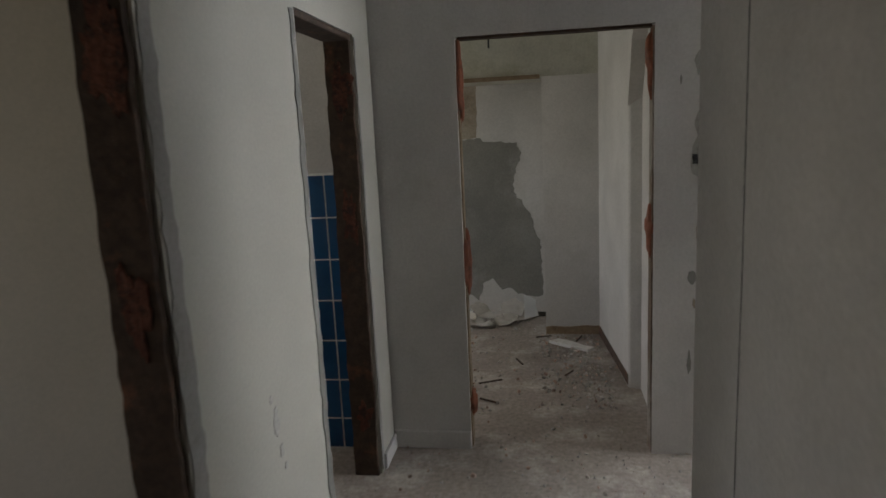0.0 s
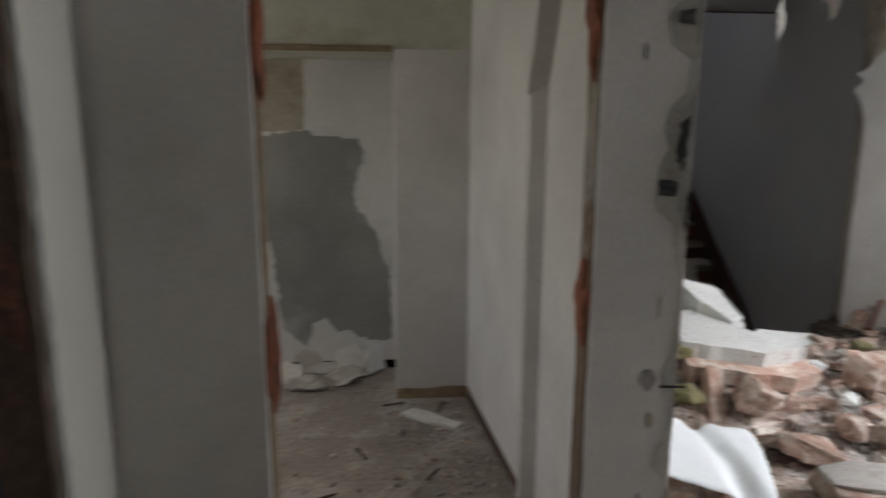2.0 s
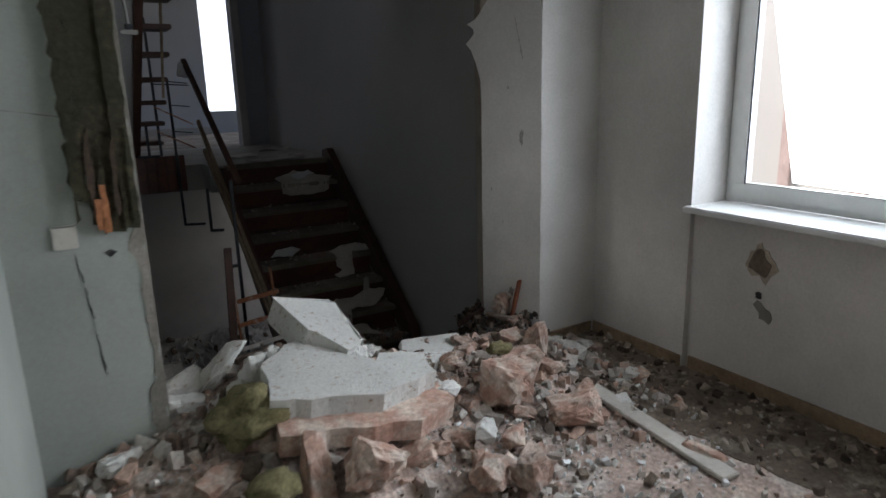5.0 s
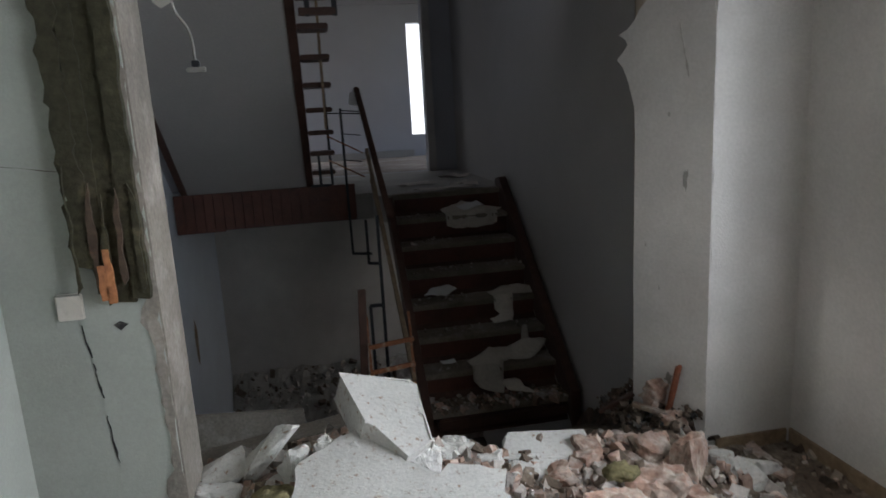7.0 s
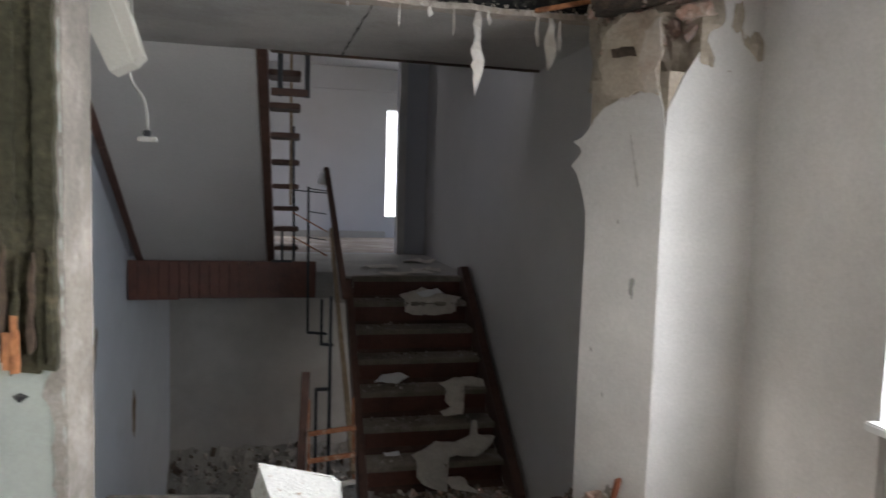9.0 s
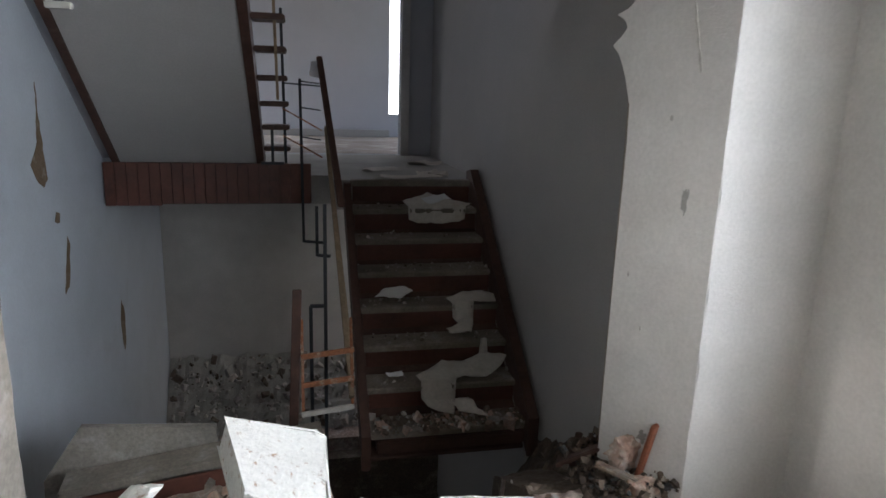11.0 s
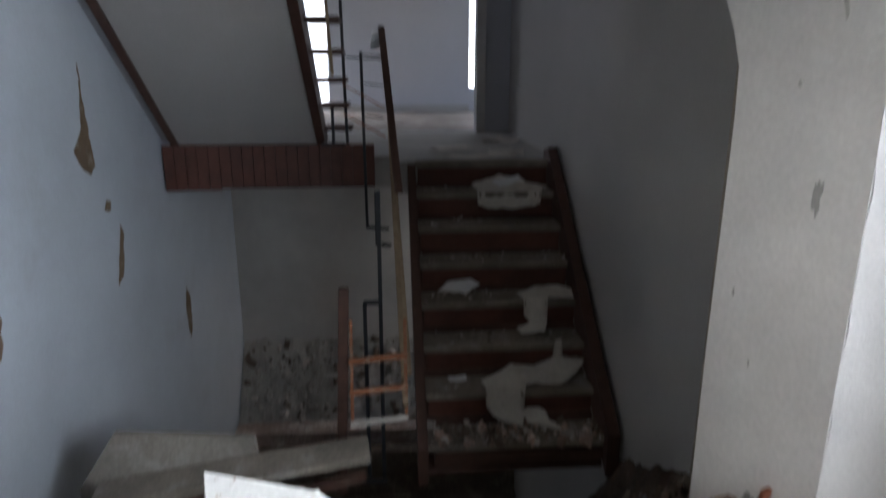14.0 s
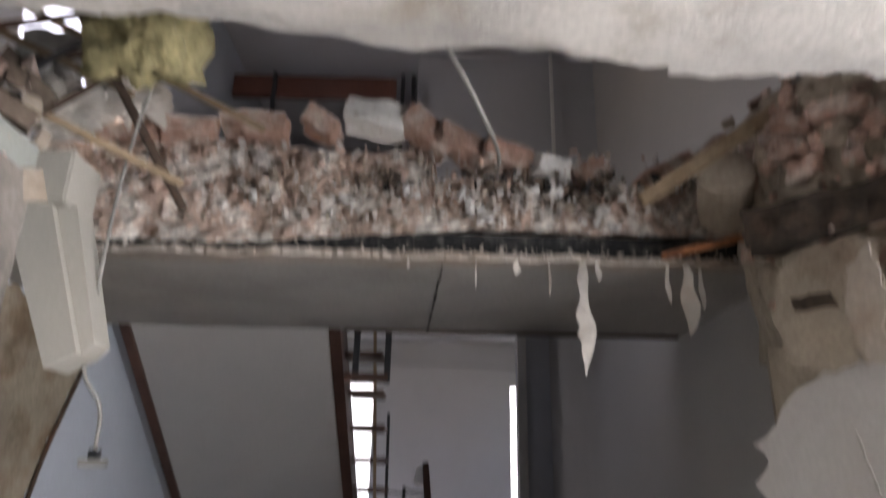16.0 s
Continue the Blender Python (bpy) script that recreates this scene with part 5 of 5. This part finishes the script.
lying("flue_pipe", flue, PLASTER_BROWN, pose(4.04, 5.72, 2.80, 70, 0, -20), "round grey flue pipe end in broken masonry", "pipe")
lying("hanging_batten", beam((3.70, 5.62, 2.72), (4.28, 5.45, 3.10), 0.035, 0.05, 0.004), WOOD_PALE, Matrix(), "pale batten lying across broken masonry", "batten")
lying("wood_splinter", beam((3.78, 5.70, 2.55), (4.12, 5.62, 2.62), 0.03, 0.02, 0.004), WOOD_ORANGE, Matrix(), "splintered red wood under the slab", "splinter")
lying("mineral_wool", lump(2.41, 4.70, 2.66, 0.09, 0.08, 0.12, 9, 4, 0.9), WOOL, Matrix(), "yellow mineral wool hanging from the broken ceiling", "insulation", smooth=True)
lying("broken_batten", beam((1.75, 5.0, 2.78), (2.25, 5.35, 2.62), 0.018, 0.022, 0.004), WOOD_PALE, Matrix(), "pale batten in the broken ceiling", "batten")
lying("broken_batten", beam((1.85, 5.3, 3.2), (2.2, 5.5, 2.6), 0.02, 0.026, 0.004), WOOD_ROT, Matrix(), "dark batten in the broken ceiling", "batten")
tube("dangling_wire", [(2.95, 4.7, 2.78), (3.1, 5.0, 2.70), (3.2, 5.5, 2.78), (3.18, 5.8, 2.9)], 0.006, CABLE, "grey wire across the hole in the ceiling", "wire")
ov = bmesh.new()
for _ in range(160):
    chunk(ov, 1.35 + 0.66 * rg.random(), 4.79 + 0.28 * rg.random(), 2.42 + 0.35 * rg.random(), rg.uniform(0.03, 0.09), rg, 0.8, rg.randrange(3))
tagged(link("broken_masonry", ov, [BRICK_ISLE, PLASTER_BROWN, DARK_DIRT_VOID]), "broken brick masonry above the wall stub", "rubble", kind="stuff")
structure("upper_landing_fascia", box(1.2, 2.62, 8.5, 8.56, 4.88, 5.09, 0.005), WOOD_RED, "red-brown board of the upper landing", "trim")
for x in (1.55, 2.66, 2.75):
    structure("upper_post", box(x, x + 0.035, 8.46, 8.5, 4.3, 5.1, 0.004), STEEL, "black steel post of the upper railing", "post")
structure("upper_pipe", box(3.96, 3.99, 8.5, 8.53, 3.1, 5.4, 0.006), PVC, "white pipe on the upper wall", "pipe")
structure("wall_upper_back", wall_mesh("y", 8.6, 8.7, 2.8, 4.42, 2.98, 5.4), PAINT_GREY, "grey-lilac wall of the upper storey")

# ---- rubble heap ----


def heap_height(x, y):
    crest = 0.16 + 0.22 * math.exp(-((x - 2.55) / 0.42) ** 2) + 0.10 * math.exp(-((x - 1.95) / 0.25) ** 2)
    front = 3.75 + 0.55 * max(0.0, min(1.0, (x - 3.0) / 0.9))
    if x > 4.0:
        crest *= max(0.25, 1 - (x - 4.0) / 0.25)
    if y < front:
        return 0.0
    f = min(1.0, (y - front) / (5.0 - front))
    h = crest * (f * f * (3 - 2 * f))
    if y > 5.15:
        h -= (y - 5.15) * (0.9 if x < 3.7 else 0.45)
    return h


hb = bmesh.new()
bmesh.ops.create_grid(hb, x_segments=140, y_segments=120, size=0.5)
for v in hb.verts:
    x, y = 1.56 + (v.co.x + 0.5) * 2.86, 3.5 + (v.co.y + 0.5) * 2.5
    n = 0.03 * noise.noise((x * 6, y * 6, 0)) + 0.02 * noise.noise((x * 17, y * 17, 3)) + 0.008 * noise.noise((x * 45, y * 45, 7))
    v.co = (x, y, heap_height(x, y) + n * min(1.0, heap_height(x, y) * 9 + (0.3 if y > 3.75 else 0.0) + (1 if y > 5 else 0)) - 0.006)
for fc in hb.faces:
    c = fc.calc_center_median()
    fc.material_index = 1 if (c.y > 5.45 or c.x > 3.9) and noise.noise(c * 3) > -0.25 else 0
tagged(link("rubble_heap", hb, [DIRT, DARK_DIRT_VOID]), "heap of brick dust, mortar and debris", "rubble", kind="stuff")


def heap_place(r):
    while True:
        x, y = r.uniform(1.6, 4.35), r.gauss(4.75, 0.45)
        if 3.3 < y < 5.9 and not (y > 5.1 and x < 1.95) and not (y > 5.08 and x > 3.72):
            return x, y, max(0.0, heap_height(x, y)) if y < 5.15 else heap_height(x, y)


structure("brick_dust", plate("z", 0.0, 0.004, ragged([(1.62, 2.1), (4.63, 2.0), (4.63, 5.15), (1.6, 4.7)], 0.15, 0.02, 411)), DIRT, "layer of pink brick dust on the floor", "dust")
structure("dark_dirt", plate("z", 0.004, 0.008, ragged([(4.15, 2.6), (4.64, 2.4), (4.64, 5.14), (3.95, 5.14), (3.98, 4.3), (4.1, 3.6)], 0.08, 0.04, 412)), DARK_DIRT_VOID, "dark dirt along the window wall", "dirt")
debris("heap_rubble", 3400, heap_place, (0.006, 0.062), [MORTAR, BRICK_ISLE, BRICK_ISLE, MORTAR, DARK_DIRT_VOID], "broken brick and mortar pieces on the heap", 33)
debris("room_floor_crumbs", 4200, lambda r: (r.uniform(2.0, 4.6), r.uniform(2.4, 5.0), 0.0), (0.003, 0.024), [MORTAR, BRICK_ISLE, BEIGE, BRICK_ISLE], "crumbs strewn over the room's floor", 34)
debris("wall_foot_dirt", 900, lambda r: (4.64 - abs(r.gauss(0, 0.28)), r.uniform(3.0, 5.1), 0.0), (0.005, 0.042), [EARTH_AND_HOLLOW, DARK_DIRT_VOID, EARTH_AND_HOLLOW, PLASTER_BROWN], "dark dirt along the wall's foot", 35)
debris("white_flakes", 700, lambda r: (lambda x, y: (x, y, max(0, heap_height(x, y)) + 0.012))(r.gauss(3.45, 0.35), r.gauss(4.15, 0.35)), (0.006, 0.030), [PAPER, BLOCK, MORTAR], "white plaster flakes in front of the heap", 36)
slope = bmesh.new()
bmesh.ops.create_grid(slope, x_segments=30, y_segments=50, size=0.5)
for v in slope.verts:
    u, w = v.co.x + 0.5, v.co.y + 0.5
    x, y = 3.95 + u * 0.47, 5.5 + w * 1.6
    z = 0.22 - w * 0.85 - (1 - u) * 0.55 * w - 0.25 * (1 - u)
    v.co = (x, y, z + 0.05 * noise.noise((x * 8, y * 8, 2)) + 0.03 * noise.noise((x * 22, y * 22, 5)))
tagged(link("dirt_slope", slope, EARTH_AND_HOLLOW), "dark dirt fallen along the stairwell wall", "rubble", kind="stuff")
debris("slope_rubble", 300, lambda r: (lambda w, u: (3.95 + u * 0.47, 5.45 + w * 1.5, 0.22 - w * 0.85 - (1 - u) * 0.55 * w - 0.25 * (1 - u)))(r.random(), r.random()), (0.015, 0.07), [EARTH_AND_HOLLOW, DARK_DIRT_VOID, EARTH_AND_HOLLOW, PLASTER_BROWN], "debris on the dirt slope", 37)

lying("plaster_slab", plate("z", -0.05, 0.05, ragged([(-0.34, -0.16), (-0.32, 0.14), (-0.12, 0.36), (-0.02, 0.30), (0.04, 0.14), (0.16, 0.06), (0.20, 0.12), (0.40, 0.08), (0.38, -0.10), (0.10, -0.22)], 0.05, 0.012, 401)), BLOCK, pose(2.68, 4.62, 0.365, 7, 5, -6), "large slab of rough white plaster lying on the heap", "plaster slab")
lying("brick_slab", plate("z", -0.045, 0.045, ragged([(-0.36, -0.20), (-0.34, 0.1), (0.36, 0.10), (0.40, -0.12), (0.2, -0.24)], 0.06, 0.012, 402)), BRICK, pose(2.70, 4.55, 0.275, 7, 5, -6), "slab of brick and mortar under the plaster", "brick slab")
big = plate("z", -0.13, 0.0, [(-0.155, 0.145), (0.12, 0.135), (0.15, 0.115), (0.16, -0.06), (0.17, -0.20), (0.07, -0.27), (-0.04, -0.15), (-0.075, -0.13)])
bmesh.ops.bevel(big, geom=big.edges[:], offset=0.007, segments=2, affect="EDGES")
lying("white_block", big, BLOCK, pose(2.70, 5.0, 0.545, 18, 14, 3), "big white plaster block lying tilted on the heap", "plaster block")
for k, (x, y, z, l, w, h, rx, ry, rz) in enumerate(((2.24, 4.98, 0.40, 0.34, 0.12, 0.08, 20, -30, 4), (2.04, 5.02, 0.30, 0.34, 0.15, 0.10, 8, -26, 8), (2.36, 4.86, 0.40, 0.10, 0.08, 0.16, 6, 14, 30), (2.46, 4.92, 0.40, 0.12, 0.07, 0.13, 12, -20, 50), (2.80, 4.86, 0.36, 0.20, 0.14, 0.16, 10, 8, 12), (2.62, 4.80, 0.36, 0.24, 0.09, 0.12, 10, 30, -30), (2.30, 5.12, 0.22, 0.13, 0.12, 0.18, 5, 10, 40), (2.44, 5.10, 0.22, 0.17, 0.16, 0.17, 20, -10, 10), (2.50, 4.98, 0.24, 0.20, 0.18, 0.16, 24, 6, 35), (2.20, 4.98, 0.24, 0.17, 0.13, 0.13, 8, 30, 5), (2.98, 5.14, 0.19, 0.20, 0.15, 0.16, 14, -12, 20), (3.14, 5.08, 0.17, 0.14, 0.12, 0.12, 4, 15, 60), (3.40, 5.12, 0.185, 0.42, 0.20, 0.045, 8, 4, -6), (2.02, 5.00, 0.22, 0.36, 0.14, 0.09, 10, -22, 18), (2.20, 4.84, 0.28, 0.40, 0.15, 0.07, 25, -18, 30), (3.36, 5.06, 0.155, 0.40, 0.20, 0.08, 12, 3, -4), (3.30, 4.96, 0.15, 0.30, 0.14, 0.07, 30, 6, 8), (2.36, 5.0, 0.24, 0.10, 0.12, 0.14, 10, 20, 40), (2.52, 4.93, 0.24, 0.16, 0.14, 0.12, 30, 10, 15), (2.90, 5.06, 0.24, 0.18, 0.16, 0.14, 10, -20, 60), (2.42, 5.06, 0.28, 0.09, 0.07, 0.15, 0, 15, 20), (2.62, 4.86, 0.30, 0.18, 0.10, 0.09, 25, 25, 10), (3.12, 4.50, 0.26, 0.16, 0.10, 0.05, 15, 12, 30), (3.16, 4.25, 0.16, 0.15, 0.09, 0.05, 12, -8, 50))):
    lying("white_block", rock_mesh(l, w, h, 500 + k, 18), BLOCK, pose(x, y, z, rx, ry, rz), "broken white plaster block on the heap", "plaster block", "white blocks on the heap")
for k, (x, y, z, l, w, h, rx, ry, rz) in enumerate(((3.45, 4.50, 0.20, 0.26, 0.22, 0.26, 10, 12, 25), (3.68, 4.27, 0.10, 0.27, 0.19, 0.17, 5, -8, -15), (3.72, 4.72, 0.16, 0.28, 0.20, 0.20, 15, 10, 40), (3.93, 4.86, 0.16, 0.17, 0.13, 0.26, -12, 14, 20), (3.80, 5.1, 0.10, 0.24, 0.18, 0.16, 8, 5, 10), (2.42, 4.28, 0.19, 0.13, 0.09, 0.34, -24, 8, 10), (2.62, 4.22, 0.20, 0.24, 0.20, 0.20, 24, 22, 35),
                                             (3.02, 4.02, 0.12, 0.20, 0.14, 0.11, 4, 14, 30), (3.18, 3.96, 0.09, 0.17, 0.15, 0.14, 0, 5, 12), (2.72, 3.90, 0.10, 0.34, 0.18, 0.13, 3, 5, -14), (3.75, 3.20, 0.028, 0.16, 0.10, 0.05, 0, 0, -25), (2.28, 3.34, 0.06, 0.24, 0.13, 0.1, 4, 10, 70), (2.10, 4.45, 0.16, 0.24, 0.12, 0.11, 20, 0, 30), (1.86, 4.9, 0.16, 0.20, 0.17, 0.16, 4, 12, 50), (3.9, 4.45, 0.06, 0.18, 0.12, 0.09, 0, 8, 33), (3.62, 5.12, 0.10, 0.28, 0.16, 0.10, 16, 0, -10), (4.08, 5.25, 0.12, 0.14, 0.12, 0.13, 5, 8, 2),
                                             (3.0, 5.02, 0.16, 0.18, 0.14, 0.12, 10, 0, 33), (2.28, 4.55, 0.24, 0.2, 0.12, 0.1, 10, 30, 80), (3.28, 4.22, 0.10, 0.14, 0.1, 0.08, 0, 0, 55))):
    lying("broken_brick", rock_mesh(l, w, h, 600 + k, 20), BRICK, pose(x, y, z, rx, ry, rz), "broken lump of dusty red brick on the heap", "brick lump", "brick lumps")
for k, (x, y, z, rx, ry, rz) in enumerate(((2.0, 3.48, 0.12, 0, 84, 20), (1.84, 3.40, 0.13, 6, 86, 70), (2.26, 3.80, 0.06, 0, 4, 30), (2.10, 3.70, 0.06, 0, -5, 110))):
    lying("broken_brick", brick_mesh(0.22, 0.115, 0.10, 740 + k, 0.012), BRICK, pose(x, y, z, rx, ry, rz), "dusty red brick propping up a white sheet", "brick", "bricks under the sheet")
lump2 = thing("brick_lump", "two red bricks held together by grey mortar on the floor", "brick lump", (2.8, 3.55, 0.0))
for dx, dz, s in ((-0.125, 0.07, 3), (0.125, 0.07, 4)):
    b = part("brick", brick_mesh(0.25, 0.24, 0.11, s, 0.010), BRICK, lump2)
    b.matrix_world = pose(2.80 + dx * 0.98, 3.53 - dx * 0.18, dz + 0.005, 0, 0, -11)
mt = part("mortar", rock_mesh(0.52, 0.26, 0.03, 71, 40), MORTAR, lump2, "grey mortar crust")
mt.matrix_world = pose(2.80, 3.545, 0.134, 0, 0, -11)
for k in range(46):
    r = random.Random(900 + k)
    x, y, z = heap_place(r)
    if y > 5.3 or (2.3 < x < 3.1 and y > 4.4):
        continue
    lying("broken_brick", brick_mesh(r.uniform(0.08, 0.18), r.uniform(0.07, 0.115), r.uniform(0.05, 0.07), 900 + k, 0.012), BRICK if k % 3 else BLOCK, pose(x, y, z + 0.015, r.uniform(-25, 25), r.uniform(-25, 25), r.uniform(0, 180)), "piece of dusty broken brick in the heap", "brick", "broken bricks")
lying("mineral_wool", lump(2.28, 4.62, 0.33, 0.17, 0.14, 0.10, 4, 4, 0.5), WOOL, Matrix(), "clump of yellow mineral wool in the rubble", "insulation", smooth=True)
lying("mineral_wool", lump(3.52, 4.66, 0.30, 0.06, 0.05, 0.03, 6, 3, 0.5), WOOL, Matrix(), "tuft of mineral wool on a brick", "insulation", smooth=True)
lying("mineral_wool", lump(2.25, 4.25, 0.22, 0.09, 0.08, 0.05, 8, 3, 0.5), WOOL, Matrix(), "tuft of mineral wool in the rubble", "insulation", smooth=True)
lying("floor_plank", beam((3.99, 4.55, 0.035), (3.90, 3.60, 0.02), 0.095, 0.022, 0.004), PAPER_OLD, Matrix(), "long pale dusty board lying on the floor", "plank")
lying("broken_plank", beam((3.72, 5.02, 0.08), (4.0, 4.48, 0.05), 0.07, 0.04, 0.004), WOOD_ROT, Matrix(), "rotten brown plank on the floor", "plank")
for k, (p, q) in enumerate((((4.07, 5.33, 0.05), (4.10, 5.255, 0.41)), ((3.98, 5.30, 0.10), (4.16, 5.28, 0.16)), ((4.05, 5.40, 0.08), (4.20, 5.20, 0.06)), ((4.18, 5.28, 0.0), (4.22, 5.12, 0.10)), ((3.93, 5.6, 0.05), (4.10, 5.9, 0.02)))):
    lying("wood_splinter", beam(p, q, 0.035, 0.018, 0.004), (FOAM, WOOD_ROT, WOOD_BARE, WOOD_ROT, WOOD_DARK)[k], Matrix(), "splintered red-brown wood by the pier", "splinter", "splinters by the pier")
lying("broken_brick", rock_mesh(0.12, 0.12, 0.15, 655, 18), BRICK, pose(4.05, 5.38, 0.24, 5, 8, 20), "pinkish broken stone on the dirt by the pier", "brick lump", "brick lumps")
# dark dirt, with near-black pieces added for the shade behind the pier
debris("pier_foot_dirt", 500, lambda r: (lambda u, v: (4.17 - 0.30 * u, 5.16 + 0.5 * v, 0.16 - 0.10 * u + 0.05 * r.random()))(r.random(), r.random()), (0.008, 0.038), [EARTH_AND_HOLLOW, EARTH_AND_HOLLOW, BLACK_DIRT_SHADE, EARTH_AND_HOLLOW, DARK_DIRT_VOID], "dark dirt and wood crumbs at the pier's foot", 38)
for k, (p, q, w, m) in enumerate((((4.16, 5.22, 0.10), (4.02, 5.52, 0.22), 0.06, WOOD_ROT), ((3.92, 5.36, 0.20), (4.15, 5.20, 0.14), 0.04, WOOD_BARE), ((4.19, 5.12, 0.03), (4.30, 4.80, 0.05), 0.07, WOOD_ROT), ((3.86, 5.60, 0.06), (4.08, 5.46, 0.24), 0.05, WOOD_DARK), ((4.17, 5.18, 0.02), (4.14, 5.24, 0.22), 0.05, WOOD_ROT))):
    lying("wood_splinter", beam(p, q, w, 0.02, 0.004), m, Matrix(), "rotten brown wood splinter by the pier", "splinter", "splinters by the pier")
for k, (p, q, w, m) in enumerate((((1.45, 5.35, 3.34), (2.35, 5.75, 3.03), 0.022, WOOD_PALE), ((1.40, 5.5, 3.10), (1.95, 5.62, 3.30), 0.03, WOOD_ROT), ((1.55, 5.2, 3.02), (1.75, 5.6, 3.42), 0.035, WOOD_ROT), ((1.85, 5.1, 2.80), (1.80, 5.5, 3.25), 0.012, STEEL), ((1.5, 5.4, 3.2), (2.0, 5.45, 2.98), 0.025, WOOD_PALE))):
    lying("broken_lath", beam(p, q, w, 0.02, 0.003), m, Matrix(), "broken lath sticking out of the torn ceiling", "lath", "laths in the torn ceiling")
for k, (x, y, z, a, b, c) in enumerate(((1.52, 5.75, 3.30, 0.16, 0.05, 0.10), (1.78, 5.85, 3.22, 0.13, 0.05, 0.12), (1.32, 5.6, 3.12, 0.12, 0.06, 0.13), (1.62, 5.7, 3.08, 0.20, 0.06, 0.08))):
    lying("plaster_shred", lump(x, y, z, a, b, c, 30 + k, 4, 1.1), PAPER_OLD if k % 2 else PLASTER_PALE, Matrix(), "torn shred of plaster and paper in the ceiling hole", "plaster shred", "shreds in the torn ceiling")
scrap("foil_scrap", 4.02, 5.08, 0.22, 0.14, 0.10, 0.10, 81, PLASTER, 0.5, None, "crumpled grey foil in the rubble", "foil scrap", "scraps in the rubble")
# the large white sheet at the wall end
sh = bmesh.new()
bmesh.ops.create_grid(sh, x_segments=24, y_segments=24, size=0.5)
for v in sh.verts:
    u, w = v.co.x + 0.5, v.co.y + 0.5
    u = 1.25 * u - 0.25
    low = Vector((1.75, 3.29, 0.34)).lerp(Vector((2.14, 3.23, 0.227)), u)
    high = Vector((1.95, 3.71, 0.36)).lerp(Vector((2.47, 4.02, 0.13)), u)
    v.co = low.lerp(high, w) + Vector((0, 0, 0.05 * math.sin(math.pi * w) * (0.4 + 0.6 * u) - 0.05 * max(0.0, 0.2 - abs(u - 0.75 + 0.5 * w)) / 0.2 + 0.01 * noise.noise((u * 4, w * 4, 1))))
bmesh.ops.solidify(sh, geom=sh.faces[:], thickness=0.003)
lying("white_sheet", sh, PAPER, Matrix(), "curled smooth white sheet lying on the rubble", "sheet", smooth=True)
